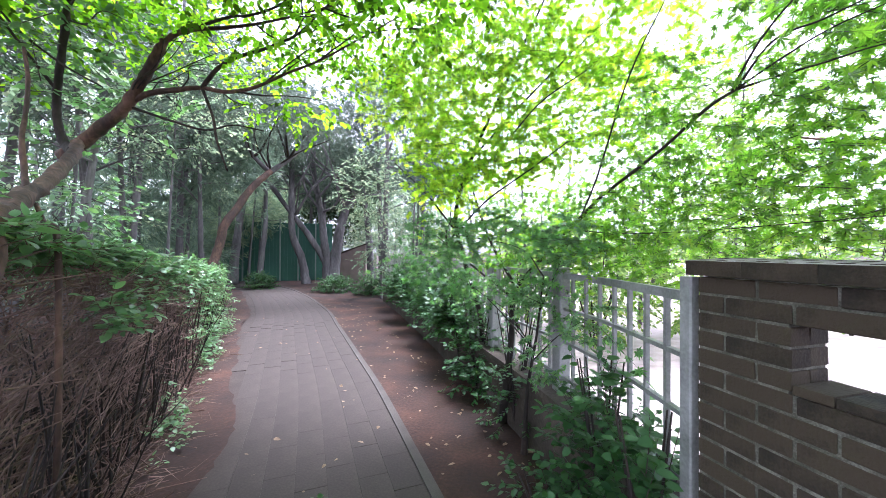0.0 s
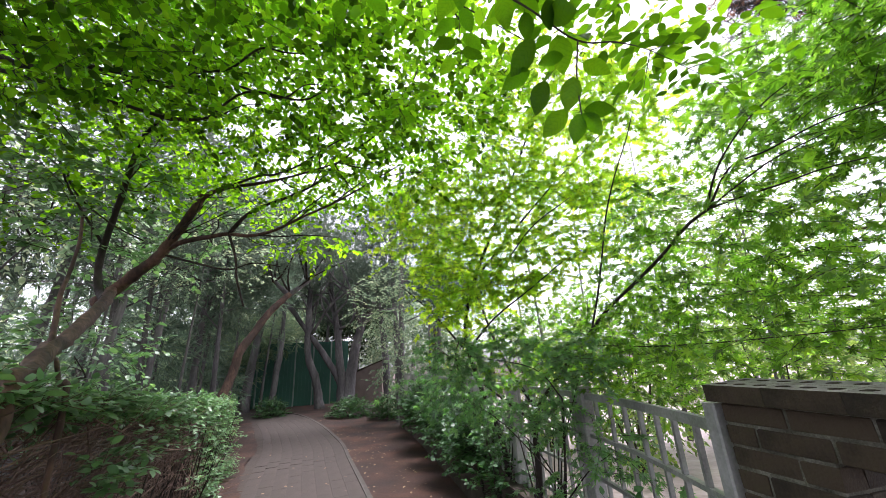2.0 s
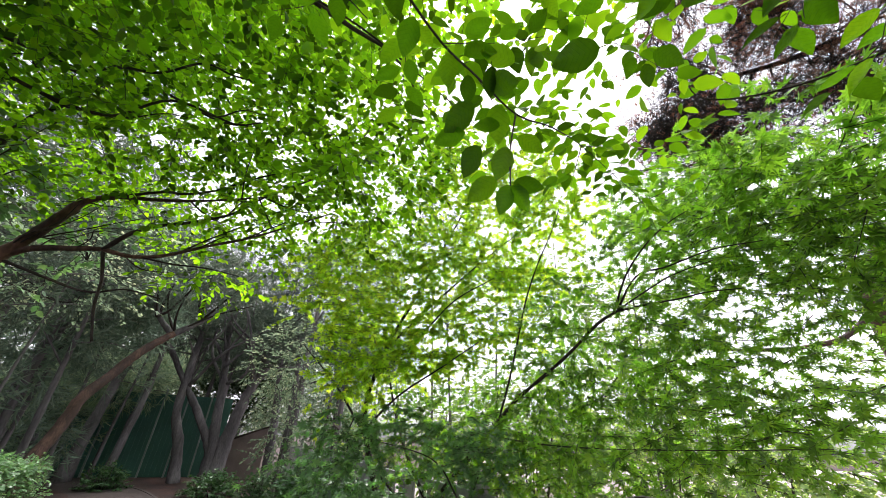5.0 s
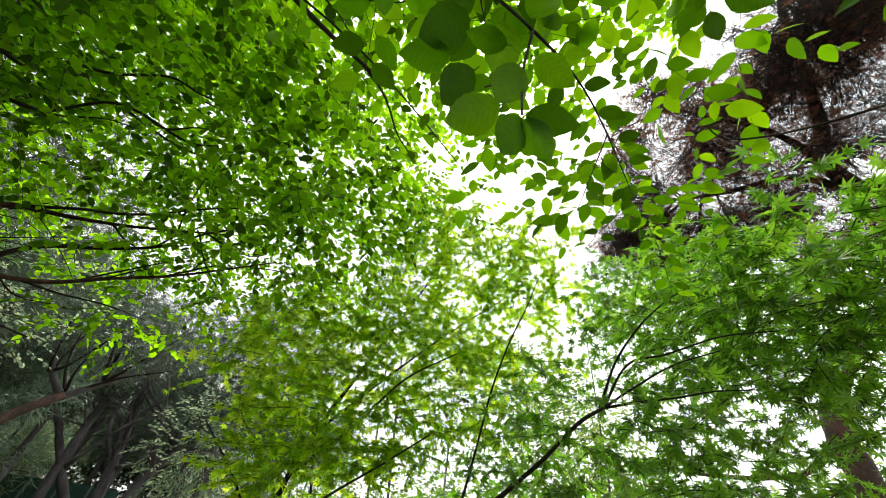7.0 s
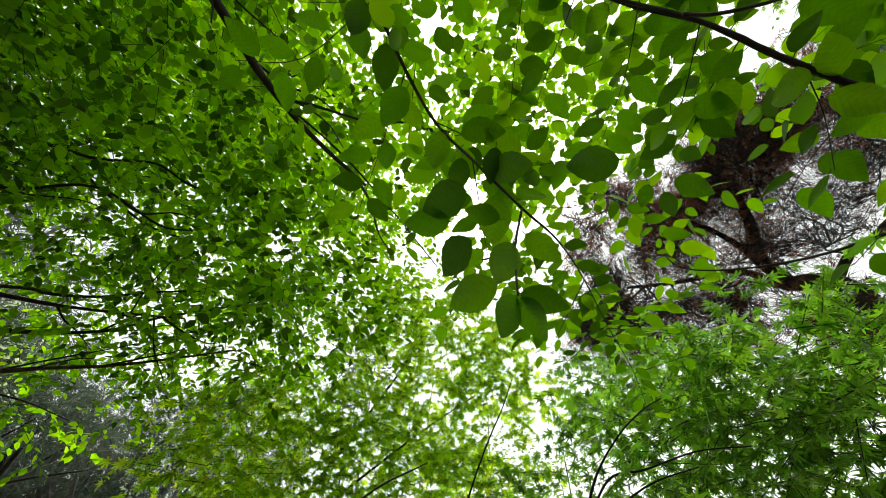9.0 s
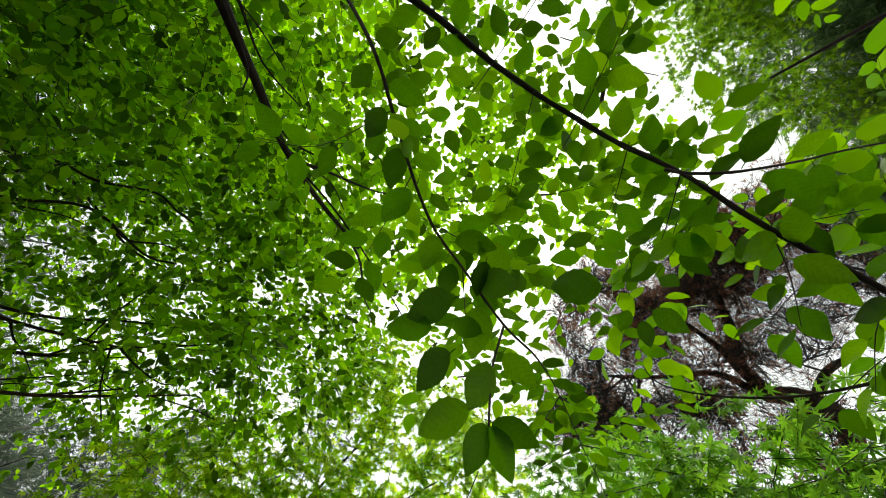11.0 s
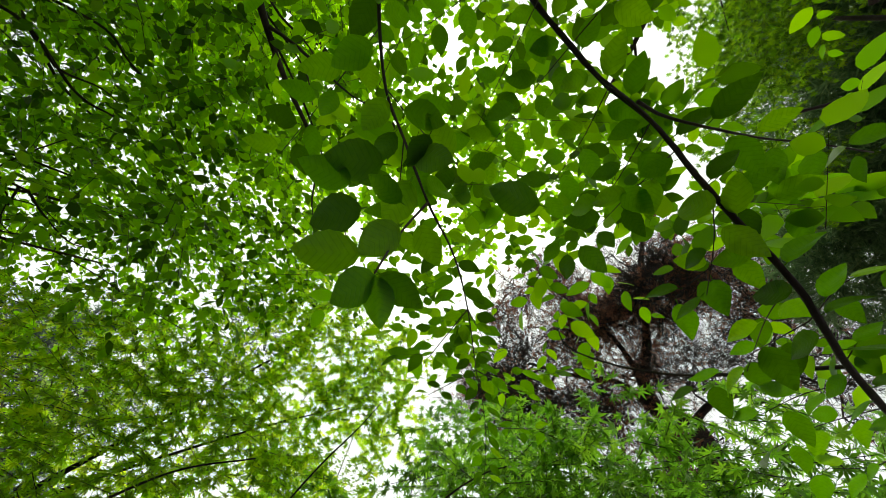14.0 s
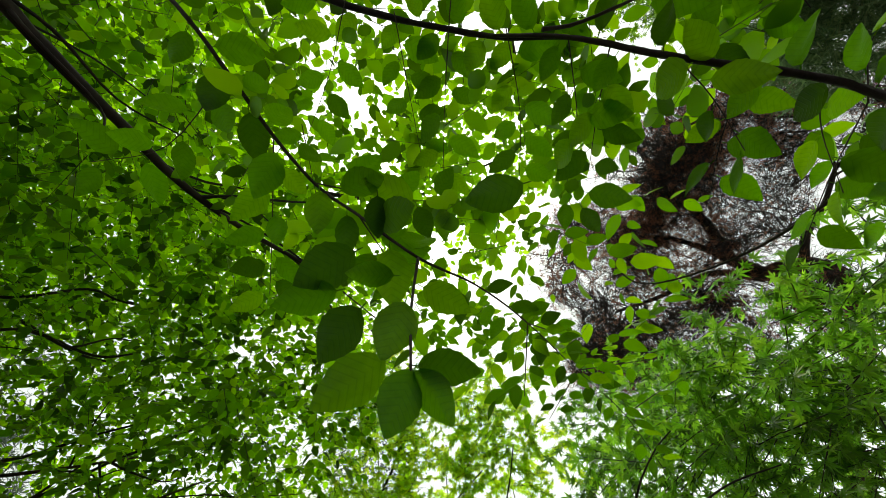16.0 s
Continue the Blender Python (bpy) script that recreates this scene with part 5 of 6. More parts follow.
def needle_crown(parent, blobs, n, size, material, label="", droop=-0.1, name="needle_mass"):
    base, outw = in_blobs(wood_rng, blobs, n)
    way = outw * [1, 1, 0.35] + wood_rng.normal(0, 0.4, base.shape) + UP * droop
    for k in range(3):
        q = slice(k, None, 3)
        v, f = bulk(*TUFTS[k], base[q], way[q], wood_rng.standard_normal(base[q].shape), size * wood_rng.uniform(0.6, 1.3, len(base[q])))
        piece(name, v, f, material, parent, label, "stuff")
    return base


dead = thing("dead_pine", (6.5, 5.7, 0), "tall dying pine with brown needles and dark bare branches", "tree")
SPINE = [(6.9, 5.75, -0.05), (7.19, 5.59, 3.02), (7.16, 5.48, 3.96), (7.4, 4.9, 4.9), (7.85, 3.7, 5.6), (7.8, 2.9, 6.15), (7.58, 2.76, 6.54), (7.34, 2.94, 6.81), (7.16, 3.19, 6.92)]
ARMS = [[(7.2, 3.15, 6.9), (6.86, 3.04, 7.38), (6.55, 2.55, 7.91), (6.13, 2.08, 8.45), (5.8, 1.76, 8.79), (5.32, 1.17, 9.22), (5.04, 0.45, 9.43)], [(6.88, 3.12, 7.32), (6.52, 3.01, 7.77), (6.05, 3.02, 8.22), (5.39, 3.2, 8.69)],
        [(7.49, 2.79, 6.65), (7.49, 2.32, 6.85), (7.57, 1.86, 6.88), (7.57, 1.12, 7.02)], [(7.19, 3.21, 6.87), (6.63, 3.44, 7.45), (6.02, 4.14, 7.7), (5.3, 4.73, 7.95)]]
limb("trunk", dead, SPINE, 0.2, 0.13, M_BARK_RED, 11, 0.05, flare=0.1)
for line, r0 in zip(ARMS, (0.13, 0.08, 0.09, 0.08)):
    limb("limb", dead, line, r0, 0.03, M_BARK, 9, 0.08)
limb("limb", dead, [(7.15, 5.5, 3.8), (6.4, 5.75, 3.25), (5.5, 6.5, 3.25), (4.8, 7.0, 3.5)], 0.06, 0.015, M_BARK_RED, 8)
foot, arm, thick, tips = [], [], [], []
reach = [(5.79, 2.05, 8.74, 1.6, 1.6, 1.2, 1.0), (5.3, 3.25, 8.74, 1.4, 1.4, 1.1, 1.0), (6.71, 2.53, 7.74, 1.3, 1.3, 1.0, 1.0), (5.97, 3.96, 7.84, 1.3, 1.3, 1.0, 1.0), (7.22, 2.3, 7.22, 1.1, 1.1, 0.8, 1.0), (6.11, 1.33, 8.6, 1.5, 1.5, 1.1, 1.0), (7.09, 1.22, 7.62, 1.6, 1.6, 1.2, 0.8), (4.9, 4.6, 8.2, 1.3, 1.3, 1.0, 1.0)]
reach += [(4.42, 5.5, 7.62, 0.9, 0.9, 0.7, 1.6), (4.98, 5.66, 7.03, 0.8, 0.8, 0.6, 1.6), (5.5, 5.36, 6.9, 0.8, 0.8, 0.6, 1.6), (7.59, 0.27, 7.15, 1.1, 1.1, 0.8, 1.0), (7.9, 0.3, 6.6, 1.0, 1.0, 0.8, 1.0)]
reach += [(6.4, 0.6, 8.3, 1.5, 1.5, 1.2, 0.6), (5.45, 4.95, 7.4, 1.1, 1.1, 0.8, 2.2), (6.4, 3.9, 6.61, 0.9, 0.9, 0.7, 2.4), (7.07, 3.27, 6.07, 0.8, 0.8, 0.6, 2.0), (5.87, 4.84, 6.9, 0.9, 0.9, 0.7, 2.4), (4.59, 3.92, 9.4, 1.2, 1.2, 1.0, 0.7)]
ends, _ = in_blobs(wood_rng, reach, 160)
pool = np.vstack([curve(line, 8) for line in ARMS])
grown = []
for order, e0 in enumerate(ends):
    if order == 18:
        pool = np.vstack(grown)
    if order < 18:
        a = pool[np.argmin(np.linalg.norm(pool - e0, axis=1) + wood_rng.uniform(0, 1.2, len(pool)))]
    else:
        a = pool[np.argmin(np.linalg.norm(pool - e0, axis=1) + wood_rng.uniform(0, 0.8, len(pool)))]
    d = e0 - a
    far = np.linalg.norm(d)
    pts = curve([a, a + d * 0.35 + wood_rng.normal(0, 0.1 * far, 3), a + d * 0.7 + wood_rng.normal(0, 0.09 * far, 3), e0], 6)
    grown.append(pts[5:])
    limb("branch", dead, [pts[0], pts[6], pts[12], pts[-1]], 0.012 + (0.011 if order < 18 else 0.006) * far, 0.006, M_BARK, 5, n=5)
    for q in range(24):
        b = pts[int(wood_rng.uniform(0.4, 1.0) * (len(pts) - 1))]
        e = unit(0.45 * d / far + wood_rng.normal(0, 0.6, 3)) * wood_rng.uniform(0.35, 0.95)
        foot.append(b), arm.append(e), thick.append(0.012)
        for w in range(12):
            c = b + e * wood_rng.uniform(0.2, 1.0)
            g = unit(0.4 * unit(e) + wood_rng.normal(0, 0.6, 3)) * wood_rng.uniform(0.12, 0.38)
            foot.append(c), arm.append(g), thick.append(0.0085)
            tips.append(c + g)
foot, arm, tips = np.array(foot), np.array(arm), np.array(tips)
v, f = bulk(*STICK, foot, arm, wood_rng.standard_normal(foot.shape), np.linalg.norm(arm, axis=1), np.array(thick))
piece("bare_twig_mass", v, f, M_BARK, dead, "dark bare twigs", "stuff")
patch = (np.sin(tips[:, 0] * 2.3) + np.sin(tips[:, 1] * 2.1 + 1) + np.sin(tips[:, 2] * 1.7) + wood_rng.normal(0, 0.5, len(tips))) > 0.5
brown = tips[wood_rng.random(len(tips)) < np.where(patch, 0.34, 0.05)]
clump, _ = in_blobs(wood_rng, [(5.14, 2.95, 8.6, 0.8, 0.8, 0.6, 1.0), (4.47, 4.39, 8.63, 0.8, 0.8, 0.6, 1.0), (5.96, 2.22, 8.45, 0.8, 0.8, 0.6, 1.0)], 650)
brown = np.vstack([brown, clump])
for k in range(3):
    q = brown[k::3]
    v, f = bulk(*TUFTS[k], q, wood_rng.standard_normal(q.shape), wood_rng.standard_normal(q.shape), 0.15 * wood_rng.uniform(0.6, 1.3, len(q)), 0.12 * wood_rng.uniform(0.6, 1.3, len(q)))
    piece("needle_mass", v, f, M_DEAD, dead, "brown dead needles", "stuff")


def conifer(at, height, lean, radius, blobs, n, size, label, bark=M_BARK_GREY, material=None, name="pine_tree"):
    x, y = at
    t = thing(name, (x, y, 0), label, "tree", "trees of the wood")
    top = (x + lean[0], y + lean[1], height)
    limb("trunk", t, [(x, y, -0.05), (x + lean[0] * 0.2, y + lean[1] * 0.2, height * 0.25), (x + lean[0] * 0.6, y + lean[1] * 0.6, height * 0.6), top], radius, radius * 0.35, bark, 10, 0.06, flare=radius * 0.5)
    for k in range(7):
        s = wood_rng.uniform(0.3, 0.95)
        a = np.array((x + lean[0] * s, y + lean[1] * s, height * s))
        d = unit(np.append(wood_rng.normal(0, 1, 2), wood_rng.uniform(-0.1, 0.5))) * wood_rng.uniform(1.2, 2.6)
        limb("branch", t, [a, a + d * 0.5 + [0, 0, 0.12], a + d], radius * 0.28, radius * 0.07, bark, 5, n=4)
    needle_crown(t, [(x + bx, y + by, bz, rx, ry, rz, 1.0) for bx, by, bz, rx, ry, rz in blobs], n, size, material or M_NEEDLE_HAZE)
    return t


GREEN_PINE = "dark pine with grey bark and drooping blue-green needles"
for az, dist, hgt, lean, rad in ((-68, 7.5, 8, (0.4, 0.2), 0.07), (-62, 9.5, 9, (0.5, 0.3), 0.09), (-57, 8.2, 8, (0.8, 0.4), 0.075), (-52, 10.5, 9, (0.6, 0.2), 0.09), (-47, 12.5, 10, (-0.4, 0.5), 0.1), 
                                 (-34, 21, 11, (1.0, 0), 0.17), (-41, 19, 11, (1.6, 0.3), 0.2), (-29, 22, 10, (0.2, 0), 0.15), (-20, 17, 10, (-0.5, 0), 0.17), (-14, 15, 9, (0.3, 0), 0.12)):
    a = radians(az)
    at = (0.25 + dist * math.sin(a), 0.2 + dist * math.cos(a))
    conifer(at, hgt, lean, rad, [(lean[0] * 0.7, lean[1] * 0.7, hgt * 0.52, 1.9, 1.9, 1.3), (lean[0], lean[1], hgt * 0.8, 1.7, 1.7, 1.5)], 420 if az < -45 else 1000, 0.34, GREEN_PINE, material=M_PINE_DARK)
for at, lean, rad in (((-12.20, 16.30), (0.26, 0.19), 0.090), ((-11.9, 15.2), (0.5, 0.1), 0.07), ((-8.21, 8.79), (0.08, -0.24), 0.085), ((-8.09, 6.69), (0.08, -0.32), 0.085), ((-7.27, 5.49), (0.33, -0.67), 0.085)):
    conifer(at, 6.5, lean, rad, [(lean[0] * 0.8, lean[1] * 0.8, 5.4, 1.2, 1.2, 0.9), (lean[0], lean[1], 6.4, 1.2, 1.2, 0.8)], 90, 0.32, "slender grey trunk bare below a thin needle crown")
leaner = thing("pine_tree", (-7.0, 7.3, 0), "thick leaning pine trunk with a forked head and dark needles", "tree", "trees of the wood")
limb("trunk", leaner, [(-7.0, 7.3, -0.05), (-6.95, 7.6, 0.8), (-6.9, 7.91, 1.56), (-6.86, 8.08, 2.2), (-6.78, 8.41, 2.68), (-6.68, 8.76, 3.21), (-6.56, 9.1, 3.6), (-6.5, 9.37, 3.84)], 0.12, 0.085, M_BARK_RED, 11, 0.07, flare=0.06)
for line, r0 in (([(-6.52, 9.34, 3.8), (-6.86, 9.11, 4.22), (-7.03, 8.97, 4.7), (-7.3, 8.9, 5.6)], 0.075), ([(-6.52, 9.34, 3.8), (-6.14, 9.64, 4.23), (-5.79, 9.87, 4.72), (-5.5, 10.0, 5.6)], 0.085), ([(-6.14, 9.64, 4.23), (-6.2, 9.6, 5.38), (-5.73, 9.91, 6.23)], 0.05)):
    limb("limb", leaner, line, r0, 0.025, M_BARK_GREY, 8)
needle_crown(leaner, [(-6.4, 9.2, 5.2, 1.7, 1.7, 0.9, 1.0), (-7.4, 8.4, 6.2, 1.8, 1.8, 1.0, 1.0), (-5.6, 9.9, 5.6, 1.2, 1.2, 0.8, 1.0)], 1000, 0.28, M_PINE_DARK)

big = thing("broadleaf_tree", (-8.3, 16.1, 0), "broad old tree with several grey stems rising from one foot", "tree", "trees of the wood")
limb("trunk", big, [(-8.28, 16.1, -0.05), (-8.3, 16.08, 0.7), (-8.4, 16.0, 1.62), (-8.52, 15.94, 2.87), (-8.68, 15.84, 4.16), (-8.92, 15.7, 5.63), (-9.1, 15.6, 7.5)], 0.26, 0.08, M_BARK_GREY, 10, 0.07, flare=0.14)
limb("stem", big, [(-8.3, 16.05, 0.75), (-8.54, 15.93, 1.35), (-9.1, 15.59, 2.38), (-9.58, 15.29, 3.14), (-10.05, 14.98, 3.92), (-10.29, 14.81, 4.37), (-10.72, 14.48, 4.97)], 0.17, 0.08, M_BARK_GREY, 9)
limb("stem", big, [(-8.1, 16.18, 0.1), (-7.94, 16.24, 1.62), (-7.79, 16.32, 2.64), (-7.56, 16.43, 3.53), (-7.26, 16.57, 4.33), (-6.83, 16.76, 4.9), (-6.3, 17.0, 5.8)], 0.27, 0.12, M_BARK_GREY, 9, flare=0.1)
needle_crown(big, [(-7.9, 16.0, 6.8, 2.6, 2.2, 1.4, 1.0), (-7.1, 16.0, 8.4, 2.4, 2.2, 1.4, 1.0), (-9.6, 15.0, 6.4, 2.0, 2.0, 1.2, 1.0)], 1100, 0.34, M_PINE_DARK)
for line, r0, lab in (([(-10.78, 14.46, -0.05), (-10.66, 14.53, 1.47), (-10.56, 14.61, 2.7), (-10.56, 14.61, 3.76), (-10.5, 14.6, 6.2)], 0.13, "slender pale grey trunk leaning before the green hoarding"),
                      ([(-9.12, 15.6, -0.05), (-9.31, 15.47, 1.23), (-9.61, 15.28, 2.14), (-9.67, 15.23, 3.13), (-9.69, 15.22, 4.32), (-9.6, 15.2, 6.2)], 0.19, "crooked reddish-grey trunk beside the old tree"),
                      ([(-6.4, 16.95, -0.05), (-6.6, 16.86, 2.91), (-6.81, 16.77, 4.35), (-7.01, 16.69, 6.2)], 0.17, "slender grey trunk beside the hut")):
    t = thing("pine_tree", line[0], lab, "tree", "trees of the wood")
    limb("trunk", t, line, r0, r0 * 0.6, M_BARK_GREY, 9, 0.07, flare=0.05)
    for k in range(4):
        a = np.array(line[-2]) + [0, 0, 0.5 * k]
        d = np.array((wood_rng.normal(0, 1.0), wood_rng.normal(-0.2, 0.6), wood_rng.uniform(0.3, 1.0)))
        limb("branch", t, [a, a + d * 0.5 + [0, 0, 0.1], a + d], 0.04, 0.012, M_BARK_GREY, 5, n=4)
    needle_crown(t, [(line[-1][0], line[-1][1], 6.2, 1.4, 1.4, 0.9, 1.0)], 200, 0.32, M_PINE_DARK)
for k in range(20):
    a = np.array(((-8.68, 15.84, 4.16), (-7.56, 16.43, 3.53), (-7.26, 16.57, 4.33), (-9.58, 15.29, 3.14), (-8.52, 15.94, 3.4))[k % 5])
    d = np.array((wood_rng.normal(0.2, 1.3), wood_rng.normal(-0.6, 0.9), wood_rng.uniform(1.2, 3.6)))
    limb("limb", big, [a, a + d * 0.35 + wood_rng.normal(0, 0.2, 3), a + d * 0.7 + wood_rng.normal(0, 0.25, 3), a + d], wood_rng.uniform(0.04, 0.09), 0.02, M_BARK_GREY, 6, n=4)
for k in range(9):
    a = np.array(((-6.14, 9.64, 4.23), (-6.86, 9.11, 4.22), (-6.5, 9.37, 3.84))[k % 3])
    d = np.array((wood_rng.normal(0.3, 0.8), wood_rng.normal(0, 0.7), wood_rng.uniform(0.6, 2.4)))
    limb("limb", leaner, [a, a + d * 0.4 + wood_rng.normal(0, 0.12, 3), a + d], wood_rng.uniform(0.03, 0.05), 0.012, M_BARK, 6, n=4)
masses = [
    (-0.16, 2.34, 5.85, 0.7, 0.7, 0.7), (0.26, 2.85, 5.42, 0.7, 0.7, 0.7), (-4.52, 0.66, 8.07, 0.8, 0.8, 0.8), (-3.54, 1.03, 8.01, 0.8, 0.8, 0.8),
    (-2.67, 1.42, 7.84, 0.8, 0.8, 0.8), (-4.24, 0.57, 6.88, 0.9, 0.9, 0.9), (-3.21, 0.88, 6.95, 0.9, 0.9, 0.9), (-2.31, 1.51, 6.54, 0.9, 0.9, 0.9),
]
masses += [
    (-1.3, 2.08, 6.25, 0.9, 0.9, 0.9), (-4.46, 0.72, 7.15, 0.7, 0.7, 0.7), (-3.75, 0.96, 7.1, 0.7, 0.7, 0.7), (-3.03, 1.27, 6.97, 0.7, 0.7, 0.7),
    (-3.76, -0.09, 7.14, 1.1, 1.1, 1.1), (-2.77, 0.32, 7.01, 1.1, 1.1, 1.1), (-1.79, 0.86, 6.73, 1.1, 1.1, 1.1), (-0.89, 1.51, 6.31, 1.1, 1.1, 1.1), (-1.0, 2.9, 6.3, 0.8, 0.8, 0.7), (-0.7, 3.3, 6.0, 0.7, 0.7, 0.6), (-2.0, 2.5, 6.9, 0.8, 0.7, 0.6),
]
conifer((-4.3, 12.9), 9.5, (0.2, -0.3), 0.14, [(0.0, -0.5, 7.7, 0.9, 0.8, 0.55), (0.6, -0.4, 8.2, 0.6, 0.6, 0.5)], 420, 0.26, GREEN_PINE)
conifer((5.9, -3.6), 11, (0.1, 0.1), 0.2, masses, 22500, 0.2, "tall dark conifer with heavy drooping sprays", M_BARK, M_SPRUCE, name="conifer_tree")

for x, y, lean in ((-9.6, 9.6, (0.3, 0.2)), (-10.8, 12.2, (0.4, -0.3)), (-12.4, 10.4, (0.2, 0.3)), (-9.4, 5.6, (0.3, 0.2))):
    conifer((x, y), 7.5, lean, 0.065, [(0.2, 0, 3.4, 1.7, 1.7, 0.8), (0.2, 0, 4.9, 1.9, 1.9, 0.9), (0.3, 0, 6.6, 1.5, 1.5, 0.9)], 300, 0.34, GREEN_PINE)
# the wood behind, too dense to count; its haze is in the pale colours
woods = thing("far_woods", (-14, 18, 0), "dense hazy dark wood closing the view behind the path", "wood", kind="stuff")
for k in range(92):
    az = radians(wood_rng.uniform(-76, -6))
    dist = wood_rng.uniform(13, 27) if az < -0.7 else wood_rng.uniform(23, 30)
    x, y = 0.25 + dist * math.sin(az), 0.2 + dist * math.cos(az)
    v, f = tube([(x, y, -0.05), (x + wood_rng.normal(0, 0.3), y, 3.5), (x + wood_rng.normal(0, 0.6), y, 8)], wood_rng.uniform(0.06, 0.16), 0.05, 6, 0.05, 3)
    if k < 30:
        piece("far_trunk", v, f, M_BARK_GREY, woods, "", "stuff", smooth=True)
    else:
        blob = [(x, y, (wood_rng.uniform(4.5, 8) if az > -0.82 else wood_rng.uniform(0.8, 7)) if k % 2 or az > -0.82 else wood_rng.uniform(0.6, 3.5), 1.9, 1.9, 1.5, 1.0)]
        if k % 3:
            base, outw = in_blobs(wood_rng, blob, 180)
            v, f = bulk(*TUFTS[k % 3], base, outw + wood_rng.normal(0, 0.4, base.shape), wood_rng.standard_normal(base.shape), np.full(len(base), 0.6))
            piece("far_needle_mass", v, f, M_NEEDLE_HAZE, woods, "", "stuff")
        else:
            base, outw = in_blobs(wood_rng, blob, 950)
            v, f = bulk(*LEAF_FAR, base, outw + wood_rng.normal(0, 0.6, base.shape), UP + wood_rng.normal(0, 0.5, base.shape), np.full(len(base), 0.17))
            piece("far_leaf_mass", v, f, M_WOODS_HAZE, woods, "", "stuff")

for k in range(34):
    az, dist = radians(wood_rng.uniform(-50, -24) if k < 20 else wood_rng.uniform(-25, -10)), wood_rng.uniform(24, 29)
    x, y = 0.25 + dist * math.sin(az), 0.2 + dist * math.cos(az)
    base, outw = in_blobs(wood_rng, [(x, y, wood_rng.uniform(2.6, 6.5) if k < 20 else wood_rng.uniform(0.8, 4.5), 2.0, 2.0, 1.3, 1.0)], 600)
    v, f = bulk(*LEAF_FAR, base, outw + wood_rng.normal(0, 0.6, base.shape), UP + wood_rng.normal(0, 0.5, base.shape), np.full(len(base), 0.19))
    piece("far_leaf_mass", v, f, M_WOODS_HAZE, woods, "", "stuff")

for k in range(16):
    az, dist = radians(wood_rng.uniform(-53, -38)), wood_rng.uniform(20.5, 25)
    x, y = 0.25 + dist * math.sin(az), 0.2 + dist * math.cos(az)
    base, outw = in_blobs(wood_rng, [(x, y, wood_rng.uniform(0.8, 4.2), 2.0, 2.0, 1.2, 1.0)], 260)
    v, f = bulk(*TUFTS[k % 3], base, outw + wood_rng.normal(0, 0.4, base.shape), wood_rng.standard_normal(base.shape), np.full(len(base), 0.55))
    piece("far_needle_mass", v, f, M_WOODS_HAZE, woods, "", "stuff")

for az, z in ((-31, 3.0), (-29, 5.0), (-28, 3.4), (-26, 4.8), (-25, 3.2), (-23, 4.4), (-27, 6.4)):
    x, y = 0.25 + 24.5 * math.sin(radians(az)), 0.2 + 24.5 * math.cos(radians(az))
    base, outw = in_blobs(wood_rng, [(x, y, z, 1.3, 1.3, 1.2, 1.0)], 700)
    v, f = bulk(*LEAF_FAR, base, outw + wood_rng.normal(0, 0.6, base.shape), UP + wood_rng.normal(0, 0.8, base.shape), np.full(len(base), 0.19))
    piece("far_leaf_mass", v, f, M_GREY_LEAF, woods, "", "stuff")

# slim trees with thin leaves against the sky
def slim_tree(at, hgt, lean, blobs, n, size=0.115, material=None, label="slim tree with thin small leaves against the sky", per=8):
    x, y = at
    t = thing("slim_tree", (x, y, 0), label, "tree", "slim trees")
    limb("trunk", t, [(x, y, -0.05), (x + lean[0] * 0.2, y + lean[1] * 0.2, hgt * 0.3), (x + lean[0] * 0.6, y + lean[1] * 0.6, hgt * 0.65), (x + lean[0], y + lean[1], hgt)], 0.035, 0.008, M_BARK_GREY, 7, flare=0.02)
    bl = [(x + bx, y + by, bz, rx, ry, rz, 1.0) for bx, by, bz, rx, ry, rz in blobs]
    for bx, by, bz, rx, ry, rz, _ in bl:
        for k in range(3):
            d = np.array((wood_rng.normal(0, 0.5) * rx, wood_rng.normal(0, 0.5) * ry, rz * wood_rng.uniform(0.2, 0.8)))
            a = np.array((bx, by, bz - 0.7 * rz))
            limb("branch", t, [a, a + d * 0.5 + wood_rng.normal(0, 0.06, 3), a + d], 0.014, 0.004, M_BARK, 5, n=4)
    base, outw = in_blobs(wood_rng, bl, n)
    way = outw + wood_rng.normal(0, 0.4, base.shape)
    foliage(t, wood_rng, base, way, wood_rng.uniform(0.25, 0.5, n), per, size, LEAF_FAR, material or M_FAR_LEAF, "", M_TWIG, 0.004, flat=0.5, droop=0.2)


slim_tree((0.2, 9.2), 9.5, (-0.4, 0.3), [(-0.3, 0.3, 7.9, 1.0, 0.9, 1.0), (-0.5, 0.5, 8.7, 0.8, 0.8, 0.6), (0.5, 0.3, 7.2, 0.7, 0.7, 0.6)], 420, 0.06, M_GREY_LEAF, "slim tree with a rounded crown of fine greyish leaves", 9)
slim_tree((0.6, 8.0), 7, (-0.4, -0.6), [(-1.2, -0.2, 6.0, 0.9, 0.9, 0.7), (-0.2, 0, 4.6, 1.4, 0.9, 1.0)], 200, 0.085)
slim_tree((3.0, 8.5), 7, (0.2, 0), [(0, 0, 5.0, 1.5, 1.2, 1.0), (0.6, -0.3, 3.4, 1.5, 1.2, 1.4)], 620, 0.09)
slim_tree((5.2, 9.5), 6, (0.2, 0), [(0, 0, 4, 1.6, 1.2, 1.2), (0.2, -0.3, 2.3, 1.5, 1.2, 1.2)], 600, 0.1)
slim_tree((1.6, 9.6), 8, (0.3, -0.3), [(0.2, -0.2, 5.0, 1.6, 1.3, 1.2), (1.6, 0, 5.6, 1.4, 1.3, 1.0)], 220, 0.08)
